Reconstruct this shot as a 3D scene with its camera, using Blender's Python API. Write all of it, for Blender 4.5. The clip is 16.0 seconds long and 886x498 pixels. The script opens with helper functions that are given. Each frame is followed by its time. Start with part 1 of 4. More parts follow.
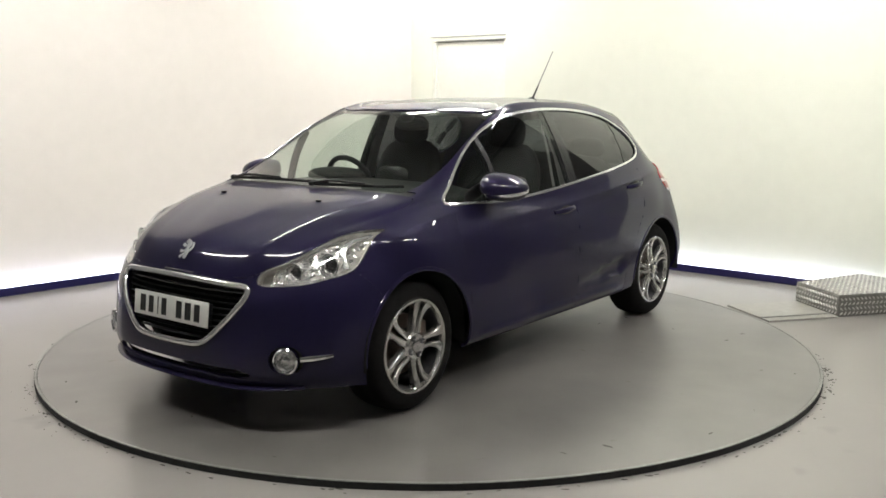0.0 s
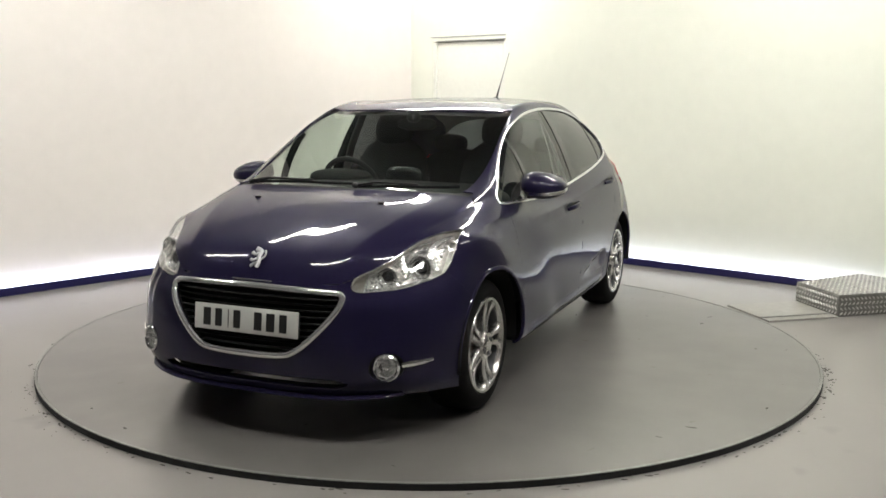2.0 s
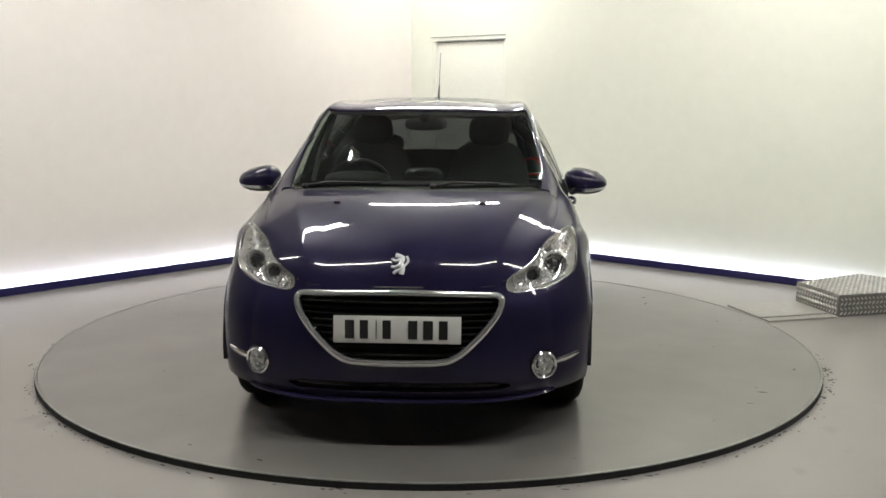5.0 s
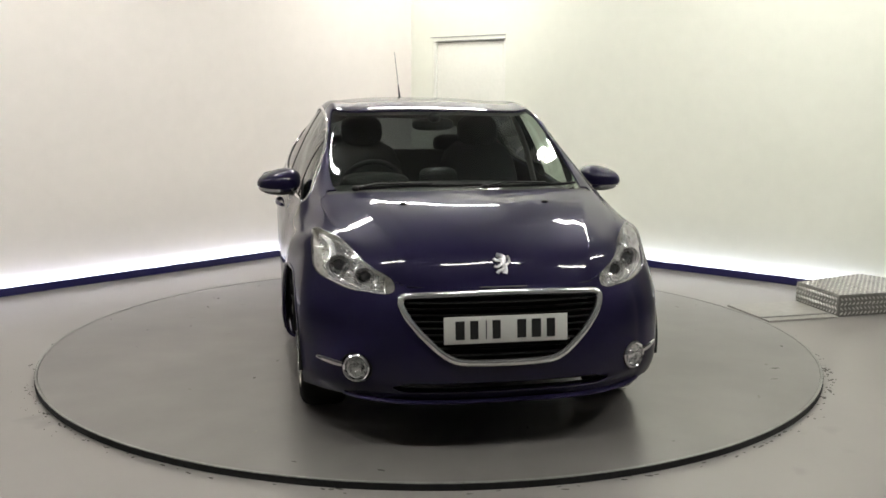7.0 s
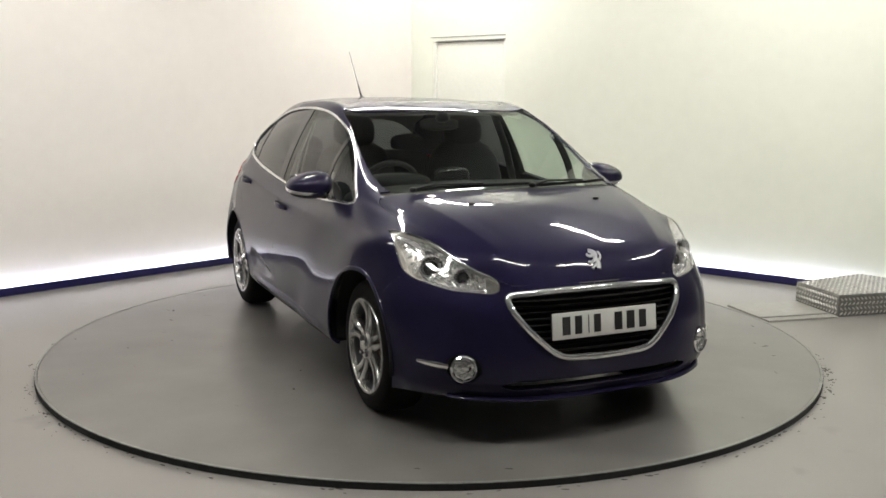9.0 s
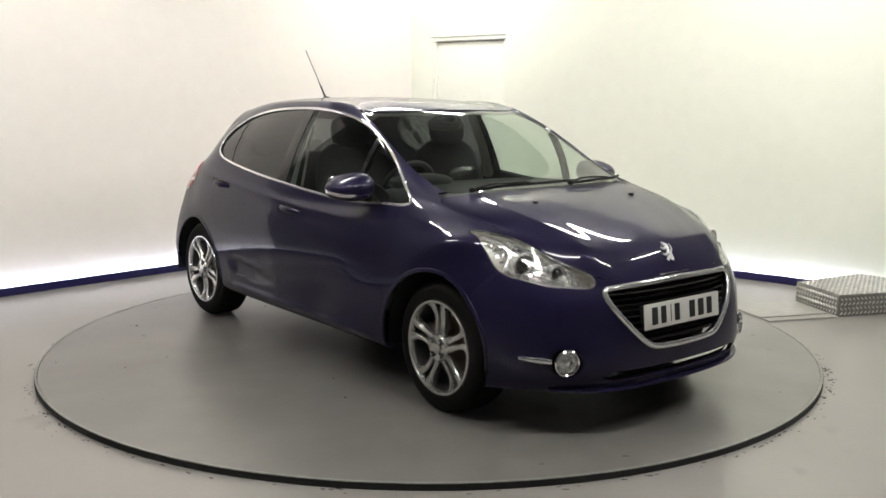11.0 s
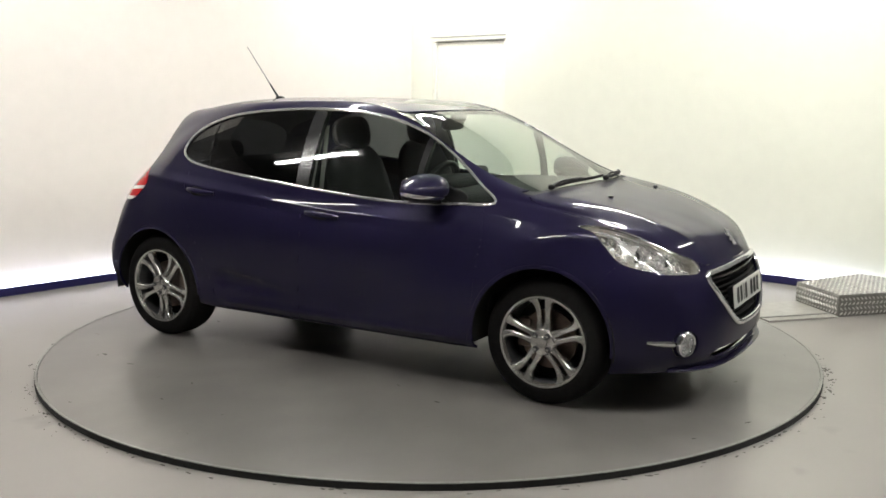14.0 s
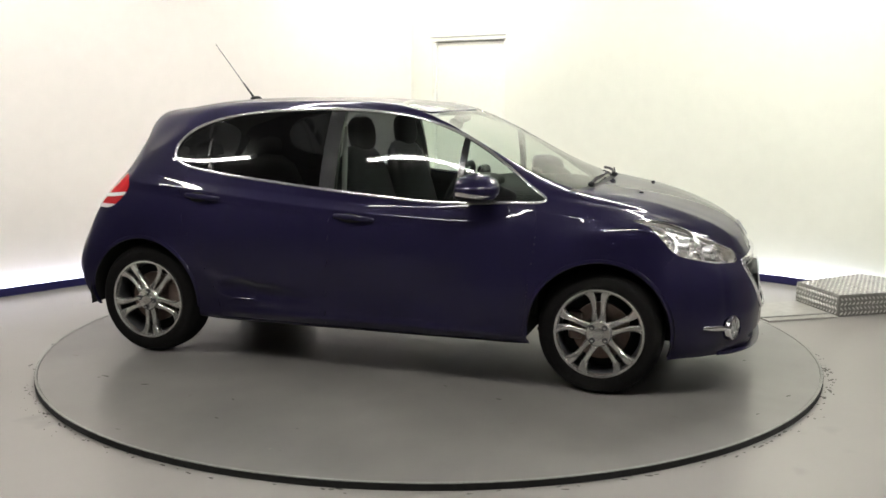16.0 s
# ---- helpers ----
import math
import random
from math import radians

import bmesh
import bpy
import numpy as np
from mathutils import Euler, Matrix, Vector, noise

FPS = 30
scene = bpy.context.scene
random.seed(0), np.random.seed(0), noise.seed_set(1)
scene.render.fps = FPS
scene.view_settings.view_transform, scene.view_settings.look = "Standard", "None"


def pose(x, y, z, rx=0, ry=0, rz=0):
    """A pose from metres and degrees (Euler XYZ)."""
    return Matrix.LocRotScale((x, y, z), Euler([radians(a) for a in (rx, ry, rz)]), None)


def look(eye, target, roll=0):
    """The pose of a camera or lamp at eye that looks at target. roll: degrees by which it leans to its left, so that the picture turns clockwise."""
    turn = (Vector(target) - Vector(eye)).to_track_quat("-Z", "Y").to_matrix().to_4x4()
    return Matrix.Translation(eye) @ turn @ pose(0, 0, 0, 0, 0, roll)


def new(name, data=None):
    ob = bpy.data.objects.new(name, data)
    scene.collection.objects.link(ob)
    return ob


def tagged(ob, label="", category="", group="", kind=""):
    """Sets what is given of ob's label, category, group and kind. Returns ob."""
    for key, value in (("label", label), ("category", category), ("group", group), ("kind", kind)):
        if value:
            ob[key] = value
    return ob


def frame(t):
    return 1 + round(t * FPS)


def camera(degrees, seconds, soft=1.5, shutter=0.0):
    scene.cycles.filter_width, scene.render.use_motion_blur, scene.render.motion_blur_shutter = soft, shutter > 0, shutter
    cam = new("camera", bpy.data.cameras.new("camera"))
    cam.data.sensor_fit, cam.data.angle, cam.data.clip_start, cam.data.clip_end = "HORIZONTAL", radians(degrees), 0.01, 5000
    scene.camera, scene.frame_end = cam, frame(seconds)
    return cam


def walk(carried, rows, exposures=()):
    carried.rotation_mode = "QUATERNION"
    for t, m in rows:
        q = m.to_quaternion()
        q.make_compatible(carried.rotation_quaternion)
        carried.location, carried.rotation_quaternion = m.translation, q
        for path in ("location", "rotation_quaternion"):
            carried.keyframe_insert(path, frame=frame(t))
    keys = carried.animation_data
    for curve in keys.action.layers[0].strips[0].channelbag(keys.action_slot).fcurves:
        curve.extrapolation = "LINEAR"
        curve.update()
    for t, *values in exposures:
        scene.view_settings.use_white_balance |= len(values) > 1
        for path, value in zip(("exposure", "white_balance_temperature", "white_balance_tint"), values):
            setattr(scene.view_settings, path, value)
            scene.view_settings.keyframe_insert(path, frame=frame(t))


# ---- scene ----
cam = camera(50.16, 16.0, soft=1.6)
EYE = (0.0, -5.602, 1.437)
AIM = (math.sin(radians(0.727)) * math.cos(radians(9.1)), math.cos(radians(0.727)) * math.cos(radians(9.1)), -math.sin(radians(9.1)))
VIEW = look(EYE, tuple(e + a for e, a in zip(EYE, AIM)), roll=0.2565)
walk(cam, [(0.0, VIEW), (16.0, VIEW)],
     exposures=[(0.0, 0.10), (1.5, 0.03), (3.5, -0.17), (5.5, -0.2), (7.5, -0.17), (9.5, -0.10), (12.5, 0.12), (16.0, 0.17)])

# the room is shut, so the world only matters outside it
world = bpy.data.worlds.new("world")
world.use_nodes = True
world.node_tree.nodes["Background"].inputs[0].default_value = (0.5, 0.5, 0.5, 1)
world.node_tree.nodes["Background"].inputs[1].default_value = 0.05
scene.world = world

FLOOR_Z = -0.03
CEILING_Z = 3.4
CORNER = Vector((-0.211, 4.451, 0))
LEFT_WAY = Vector((-math.cos(radians(46.16)), -math.sin(radians(46.16)), 0))
RIGHT_WAY = Vector((math.cos(radians(39.78)), -math.sin(radians(39.78)), 0))
TUBE_POWER = 110.0
STRIP_POWER = 15.0


# ---- materials ----
def material(name, colour, rough=0.5, metal=0.0, grain=0.0, grain_scale=30.0, stain=0.0, stain_scale=2.0, bump=0.0,
             bump_scale=60.0, coat=0.0, coat_rough=0.03, spread=0.0, emit=0.0, emit_colour=None, transmission=0.0, ior=1.45, alpha=1.0, rough_var=0.0, specular=0.5, fleck=0.0, fleck_scale=5.0, coat_ior=1.5):
    """A principled material with variation in colour and roughness at two scales, and a fine bump."""
    m = bpy.data.materials.new(name)
    m.use_nodes = True
    nodes, links = m.node_tree.nodes, m.node_tree.links
    b = nodes["Principled BSDF"]
    b.inputs["Base Color"].default_value = (*colour, 1)
    b.inputs["Roughness"].default_value = rough
    b.inputs["Metallic"].default_value = metal
    b.inputs["Coat Weight"].default_value = coat
    b.inputs["Coat Roughness"].default_value = coat_rough
    b.inputs["Coat IOR"].default_value = coat_ior
    b.inputs["Transmission Weight"].default_value = transmission
    b.inputs["IOR"].default_value = ior
    b.inputs["Specular IOR Level"].default_value = specular
    b.inputs["Alpha"].default_value = alpha
    if emit:
        b.inputs["Emission Color"].default_value = (*(emit_colour or colour), 1)
        b.inputs["Emission Strength"].default_value = emit
    where = nodes.new("ShaderNodeTexCoord")

    def noise_at(scale, detail=4.0):
        n = nodes.new("ShaderNodeTexNoise")
        n.inputs["Scale"].default_value, n.inputs["Detail"].default_value = scale, detail
        links.new(where.outputs["Object"], n.inputs["Vector"])
        return n.outputs["Fac"]

    def ranged(value, low, high):
        r = nodes.new("ShaderNodeMapRange")
        r.inputs["From Min"].default_value, r.inputs["From Max"].default_value = 0.3, 0.7
        r.inputs["To Min"].default_value, r.inputs["To Max"].default_value = low, high
        links.new(value, r.inputs["Value"])
        return r.outputs["Result"]

    def times(a, c):
        k = nodes.new("ShaderNodeMath")
        k.operation = "MULTIPLY"
        links.new(a, k.inputs[0])
        links.new(c, k.inputs[1])
        return k.outputs[0]

    factor = None
    if grain:
        factor = ranged(noise_at(grain_scale), 1 - grain, 1 + grain)
    if stain:
        big = ranged(noise_at(stain_scale, 6.0), 1 - stain, 1 + stain)
        factor = times(factor, big) if factor else big
    if fleck:
        spots = ranged(noise_at(fleck_scale, 3.0), 1.0, 1 + fleck)
        spots.node.inputs["From Min"].default_value, spots.node.inputs["From Max"].default_value = 0.68, 0.75
        factor = times(factor, spots) if factor else spots
    if spread:
        info = nodes.new("ShaderNodeObjectInfo")
        one = nodes.new("ShaderNodeMapRange")
        one.inputs["To Min"].default_value, one.inputs["To Max"].default_value = 1 - spread, 1 + spread
        links.new(info.outputs["Random"], one.inputs["Value"])
        factor = times(factor, one.outputs["Result"]) if factor else one.outputs["Result"]
    if factor:
        v = nodes.new("ShaderNodeVectorMath")
        v.operation = "SCALE"
        v.inputs[0].default_value = colour
        links.new(factor, v.inputs["Scale"])
        links.new(v.outputs[0], b.inputs["Base Color"])
    if rough_var:
        links.new(ranged(noise_at(stain_scale * 1.7 + 1, 5.0), max(0.0, rough - rough_var), rough + rough_var), b.inputs["Roughness"])
    if bump:
        k = nodes.new("ShaderNodeBump")
        k.inputs["Strength"].default_value, k.inputs["Distance"].default_value = bump, 0.004
        links.new(noise_at(bump_scale), k.inputs["Height"])
        links.new(k.outputs[0], b.inputs["Normal"])
    return m


def glass_material(name, tint, gloss=0.02):
    """Thin pane: clear or tinted transmission, with a mirror layer that grows at grazing angles."""
    m = bpy.data.materials.new(name)
    m.use_nodes = True
    nodes, links = m.node_tree.nodes, m.node_tree.links
    nodes.remove(nodes["Principled BSDF"])
    clear, shine, mix, face = (nodes.new("ShaderNode" + k) for k in ("BsdfTransparent", "BsdfGlossy", "MixShader", "LayerWeight"))
    face.inputs["Blend"].default_value = 0.5
    power, scaled = nodes.new("ShaderNodeMath"), nodes.new("ShaderNodeMapRange")
    power.operation = "POWER"
    power.inputs[1].default_value = 5.0
    scaled.inputs["To Min"].default_value = 0.08
    links.new(face.outputs["Facing"], power.inputs[0])
    links.new(power.outputs[0], scaled.inputs["Value"])
    clear.inputs[0].default_value = (*tint, 1)
    shine.inputs["Roughness"].default_value = gloss
    links.new(scaled.outputs["Result"], mix.inputs[0])
    links.new(clear.outputs[0], mix.inputs[1])
    links.new(shine.outputs[0], mix.inputs[2])
    links.new(mix.outputs[0], nodes["Material Output"].inputs[0])
    return m


WALL_WHITE = material("white wall paint", (0.79, 0.742, 0.702), 0.75, grain=0.015, grain_scale=8, stain=0.02, stain_scale=0.7, bump=0.05, bump_scale=120)
WALL_CREAM = material("cream wall paint", (0.79, 0.80, 0.705), 0.75, grain=0.015, grain_scale=8, stain=0.02, stain_scale=0.7, bump=0.05, bump_scale=120)
WALL_DARK = material("dark unseen wall", (0.10, 0.098, 0.095), 0.8, grain=0.03, stain=0.05)
CEILING_PAINT = material("dark ceiling paint", (0.14, 0.14, 0.136), 0.85, grain=0.02, stain=0.02)
FLOOR_GREY = material("grey floor coating", (0.262, 0.245, 0.228), 0.285, grain=0.02, grain_scale=3, stain=0.05, stain_scale=0.45, fleck=-0.25, fleck_scale=2.2, ior=1.75)
DISC_GREY = material("grey turntable coating", (0.148, 0.139, 0.130), 0.280, grain=0.06, grain_scale=5, stain=0.20, stain_scale=1.3, ior=1.85)
DISC_EDGE = material("worn steel edge", (0.33, 0.33, 0.31), 0.4, 0.5, grain=0.15, grain_scale=20)
BLACK_RUBBER = material("black rubber skirt", (0.012, 0.012, 0.012), 0.7, grain=0.2)
SKIRT_NAVY = material("dark navy skirting", (0.012, 0.010, 0.075), 0.4, grain=0.1)
STRIP_GLOW = material("cool white light strip", (0.9, 0.9, 1.0), 0.5, emit=STRIP_POWER, emit_colour=(0.80, 0.84, 1.0))
TUBE_GLOW = material("fluorescent tube", (1, 1, 0.95), 0.4, emit=TUBE_POWER, emit_colour=(1.0, 0.985, 0.93))
WHITE_METAL = material("white enamelled metal", (0.8, 0.8, 0.78), 0.35, grain=0.02)
DOOR_WHITE = material("white door paint", (0.78, 0.78, 0.71), 0.45, grain=0.02, stain=0.02)
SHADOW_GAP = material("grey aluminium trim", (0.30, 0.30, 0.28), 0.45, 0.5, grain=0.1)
PLATE_BARE = material("bright tread lozenges", (0.75, 0.74, 0.70), 0.3, 0.7, grain=0.1, grain_scale=25)
PLATE_ALU = material("bare chequer plate", (0.22, 0.215, 0.20), 0.4, 0.5, grain=0.12, grain_scale=25, stain=0.1, stain_scale=5)
PAINT = material("dark blue metallic paint", (0.0102, 0.0082, 0.0285), 0.40, 0.12, grain=0.12, grain_scale=900, coat=0.64, coat_rough=0.015, specular=0.06, coat_ior=1.46)
PAINT_BLACK = material("gloss black", (0.006, 0.006, 0.007), 0.25, coat=0.2, grain=0.1)
TRIM_BLACK = material("black plastic", (0.008, 0.008, 0.0085), 0.5, grain=0.1, grain_scale=80, specular=0.25)
WHIP_GREY = material("grey aerial steel", (0.10, 0.10, 0.10), 0.4, 0.3, grain=0.05)
SCUFF = material("ground-in dirt", (0.075, 0.070, 0.062), 0.6, grain=0.3, grain_scale=20)
SCUFF_PALE = material("pale scuff", (0.24, 0.23, 0.21), 0.5, grain=0.2, grain_scale=20)
DARK_VOID = material("dark inner lining", (0.006, 0.006, 0.006), 0.9, grain=0.1)
CHROME = material("chrome", (0.82, 0.82, 0.84), 0.07, 1.0, grain=0.02)
BRIGHT_TRIM = material("bright polished trim", (0.84, 0.84, 0.85), 0.14, 0.86, grain=0.03)
SATIN = material("satin chrome", (0.7, 0.7, 0.71), 0.2, 1.0, grain=0.03)
EMBLEM_GREY = material("dull emblem chrome", (0.28, 0.28, 0.29), 0.35, 0.9, grain=0.05)
ALLOY = material("machined alloy", (0.60, 0.59, 0.57), 0.26, 0.92, grain=0.05, grain_scale=80)
ALLOY_DARK = material("dark grey alloy pocket", (0.06, 0.06, 0.065), 0.4, 0.6, grain=0.1)
TYRE = material("tyre rubber", (0.007, 0.0065, 0.0065), 0.8, grain=0.15, grain_scale=60, specular=0.12)
DISC_STEEL = material("brake steel", (0.16, 0.12, 0.10), 0.4, 0.7, grain=0.1, grain_scale=60)
GLASS = glass_material("windscreen glass", (0.78, 0.85, 0.80))
GLASS_DARK = glass_material("privacy glass", (0.10, 0.105, 0.11))
LENS = glass_material("clear lamp lens", (0.97, 0.97, 0.97))
RED_LENS = material("red lamp lens", (0.45, 0.01, 0.015), 0.08, coat=1.0, grain=0.05)
WHITE_LENS = material("white lamp lens", (0.75, 0.72, 0.72), 0.12, coat=1.0, grain=0.03)
REFLECTOR = material("lamp reflector", (0.88, 0.88, 0.87), 0.2, 0.75, grain=0.04, grain_scale=60)
LAMP_SHELL = material("bright lamp surround", (0.75, 0.73, 0.69), 0.25, 0.4, grain=0.2, grain_scale=40)
PLATE_WHITE = material("white plate", (0.60, 0.60, 0.57), 0.35, grain=0.02)
PLATE_INK = material("black ink", (0.01, 0.01, 0.01), 0.5)
FABRIC = material("charcoal seat cloth", (0.014, 0.014, 0.015), 0.9, grain=0.15, grain_scale=40, specular=0.1)
DASH = material("dark dashboard plastic", (0.015, 0.015, 0.015), 0.7, grain=0.1, grain_scale=60, specular=0.15)
HEADLINER = material("grey headlining cloth", (0.15, 0.147, 0.14), 0.9, grain=0.05)


# ---- mesh helpers ----
def finish(bm, material_, smooth=35.0):
    me = bpy.data.meshes.new("mesh")
    bm.to_mesh(me)
    bm.free()
    me.materials.append(material_)
    if smooth:
        me.shade_smooth()
        me.set_sharp_from_angle(angle=radians(smooth))
    return me


def part(name, bm, material_, parent=None, label="", smooth=35.0, m=None):
    """Links a bmesh as one mesh object, under a thing or a part."""
    ob = new(name, finish(bm, material_, smooth))
    ob.parent = parent
    if m is not None:
        ob.matrix_basis = m
    return tagged(ob, label)


def thing(name, m=None, **tags):
    ob = new(name)
    ob.empty_display_size = 0.1
    if m is not None:
        ob.matrix_basis = m
    return tagged(ob, **tags)


def box(bm, size, at=(0, 0, 0), bevel=0.0, m=None, segments=2):
    """A box with rounded edges, added to bm."""
    made = bmesh.ops.create_cube(bm, size=1.0)["verts"]
    for v in made:
        v.co = Vector((v.co.x * size[0], v.co.y * size[1], v.co.z * size[2]))
    if bevel:
        edges = list({e for v in made for e in v.link_edges})
        made = bmesh.ops.bevel(bm, geom=edges, offset=bevel, segments=segments, profile=0.5, affect="EDGES", clamp_overlap=True)["verts"]
        made = list({w for v in made for f in v.link_faces for w in f.verts} | set(made))
    turn = Matrix.Translation(at) @ (m or Matrix())
    for v in made:
        v.co = turn @ v.co
    return bm


def boxed(size, at=(0, 0, 0), bevel=0.0, m=None):
    return box(bmesh.new(), size, at, bevel, m)


def lathe(bm, profile, steps=48, m=None):
    """Turns (radius, height) pairs round the z axis."""
    m = m or Matrix()
    rings = []
    for r, h in profile:
        if r < 1e-6:
            rings.append([bm.verts.new(m @ Vector((0, 0, h)))])
        else:
            rings.append([bm.verts.new(m @ Vector((r * math.cos(2 * math.pi * k / steps), r * math.sin(2 * math.pi * k / steps), h))) for k in range(steps)])
    for a, b in zip(rings, rings[1:]):
        for k in range(steps):
            n = (k + 1) % steps
            if len(a) == 1 and len(b) > 1:
                bm.faces.new((a[0], b[n], b[k]))
            elif len(b) == 1 and len(a) > 1:
                bm.faces.new((a[k], a[n], b[0]))
            elif len(a) > 1:
                bm.faces.new((a[k], a[n], b[n], b[k]))
    return bm


def sweep(bm, line, normals, width, height, closed=False, sides=8):
    """A rounded bar along a line of points; width lies across the line in the surface, height along the normals."""
    count = len(line)
    rings = []
    for i, p in enumerate(line):
        a, b = line[(i - 1) % count] if closed or i else line[0], line[(i + 1) % count] if closed or i < count - 1 else line[-1]
        way = (Vector(b) - Vector(a)).normalized()
        up = Vector(normals[i])
        up = (up - way * up.dot(way)).normalized()
        side = way.cross(up)
        w = width[i] if isinstance(width, list) else width
        h = height[i] if isinstance(height, list) else height
        rings.append([bm.verts.new(Vector(p) + side * (w / 2 * math.cos(t)) + up * (h / 2 * math.sin(t)))
                      for t in (2 * math.pi * k / sides for k in range(sides))])
    pairs = list(zip(rings, rings[1:])) + ([(rings[-1], rings[0])] if closed else [])
    for a, b in pairs:
        for k in range(sides):
            n = (k + 1) % sides
            bm.faces.new((a[k], b[k], b[n], a[n]))
    if not closed:
        bm.faces.new(rings[0])
        bm.faces.new(list(reversed(rings[-1])))
    bmesh.ops.recalc_face_normals(bm, faces=bm.faces)
    return bm


def smooth_line(points, steps=8, closed=False):
    """A Catmull-Rom curve through points of any dimension."""
    p = [np.array(q, float) for q in points]
    n = len(p)
    out = []
    for i in range(n if closed else n - 1):
        a, b, c, d = (p[(i + k) % n] if closed else p[min(max(i + k, 0), n - 1)] for k in (-1, 0, 1, 2))
        for s in range(steps):
            t = s / steps
            out.append(0.5 * (2 * b + (c - a) * t + (2 * a - 5 * b + 4 * c - d) * t**2 + (3 * b - a - 3 * c + d) * t**3))
    if not closed:
        out.append(p[-1])
    return np.array(out)


def prism(bm, outline, low, high, m=None):
    """A flat outline (x, y) raised from low to high."""
    m = m or Matrix()
    a = [bm.verts.new(m @ Vector((x, y, low))) for x, y in outline]
    b = [bm.verts.new(m @ Vector((x, y, high))) for x, y in outline]
    n = len(a)
    for i in range(n):
        bm.faces.new((a[i], a[(i + 1) % n], b[(i + 1) % n], b[i]))
    bm.faces.new(b)
    bm.faces.new(list(reversed(a)))
    bmesh.ops.recalc_face_normals(bm, faces=bm.faces)
    return bm


# ---- room ----
SIDE = 10.5
LIT = 4.85  # length of the pale wall on each side of the corner
FAR_LEFT, FAR_RIGHT = CORNER + LEFT_WAY * SIDE, CORNER + RIGHT_WAY * SIDE
NEAR = FAR_LEFT + RIGHT_WAY * SIDE
CENTRE = (CORNER + NEAR) / 2


def wall_frame(start, way):
    """A frame on a wall's face: x along it, y into the room, z up."""
    inward = Vector((-way.y, way.x, 0))
    if inward.dot(CENTRE - start) < 0:
        inward = -inward
    m = Matrix((way, inward, Vector((0, 0, 1)))).transposed().to_4x4()
    return Matrix.Translation(Vector((start.x, start.y, FLOOR_Z))) @ m


def room():
    high = CEILING_Z - FLOOR_Z
    pad = 0.2
    floor = new("floor", finish(boxed((SIDE + 2 * pad, SIDE + 2 * pad, 0.2), (SIDE / 2, SIDE / 2, -0.1), m=None), FLOOR_GREY, 0))
    floor.matrix_basis = wall_frame(CORNER, LEFT_WAY)
    tagged(floor, "smooth mid-grey painted concrete studio floor", "floor", kind="structure")
    ceiling = new("ceiling", finish(boxed((SIDE + 2 * pad, SIDE + 2 * pad, 0.15), (SIDE / 2, SIDE / 2, high + 0.075)), CEILING_PAINT, 0))
    ceiling.matrix_basis = wall_frame(CORNER, LEFT_WAY)
    tagged(ceiling, "plain dark painted studio ceiling", "ceiling", kind="structure")
    # the right wall has the doorway near the corner
    d0, d1, dh = 0.30, 1.20, 2.06
    # walls out of view are added dark, so the car's flanks reflect little
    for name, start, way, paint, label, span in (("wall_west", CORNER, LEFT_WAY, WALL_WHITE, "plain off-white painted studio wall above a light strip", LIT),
                                           ("wall_west_2", CORNER + LEFT_WAY * LIT, LEFT_WAY, WALL_DARK, "plain dark grey unseen wall added to darken reflections in the car", SIDE - LIT),
                                           ("wall_east_2", CORNER + RIGHT_WAY * LIT, RIGHT_WAY, WALL_DARK, "plain dark grey unseen wall added to darken reflections in the car", SIDE - LIT),
                                           ("wall_south", FAR_LEFT, RIGHT_WAY, WALL_DARK, "plain dark grey unseen wall added to darken reflections in the car", SIDE),
                                           ("wall_north", FAR_RIGHT, LEFT_WAY, WALL_DARK, "plain dark grey unseen wall added to darken reflections in the car", SIDE)):
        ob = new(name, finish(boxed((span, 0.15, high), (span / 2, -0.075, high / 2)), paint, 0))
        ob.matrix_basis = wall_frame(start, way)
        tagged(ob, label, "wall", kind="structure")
    bm = bmesh.new()
    box(bm, (d0, 0.15, high), (d0 / 2, -0.075, high / 2))
    box(bm, (LIT - d1, 0.15, high), ((LIT + d1) / 2, -0.075, high / 2))
    box(bm, (d1 - d0, 0.15, high - dh), ((d0 + d1) / 2, -0.075, (high + dh) / 2))
    east = new("wall_east", finish(bm, WALL_CREAM, 0))
    frame_east = wall_frame(CORNER, RIGHT_WAY)
    east.matrix_basis = frame_east
    tagged(east, "cream painted studio wall with a flush white door", "wall", kind="structure")
    door = thing("door_1", frame_east, label="white flush door with thin grey head trim in the cream wall", category="door", kind="structure")
    part("door_leaf", boxed((d1 - d0 - 0.07, 0.045, dh - 0.05), ((d0 + d1) / 2, -0.045, (dh - 0.05) / 2 + 0.004), 0.003), DOOR_WHITE, door)
    part("door_lining", boxed((0.03, 0.14, dh - 0.036), (d0 + 0.016, -0.072, dh / 2 - 0.018), 0.003), DOOR_WHITE, door)
    part("door_lining", boxed((0.03, 0.14, dh - 0.036), (d1 - 0.016, -0.072, dh / 2 - 0.018), 0.003), DOOR_WHITE, door)
    part("door_head", boxed((d1 - d0, 0.15, 0.034), ((d0 + d1) / 2, -0.068, dh - 0.019), 0.003), DOOR_WHITE, door)
    part("head_trim", boxed((d1 - d0 + 0.03, 0.010, 0.008), ((d0 + d1) / 2 - 0.015, 0.006, dh + 0.006), 0.002), SHADOW_GAP, door, "thin grey metal head trim")
    part("head_trim", boxed((d1 - d0 - 0.05, 0.010, 0.008), ((d0 + d1) / 2 + 0.025, 0.006, dh - 0.034), 0.002), SHADOW_GAP, door, "thin grey metal head trim")
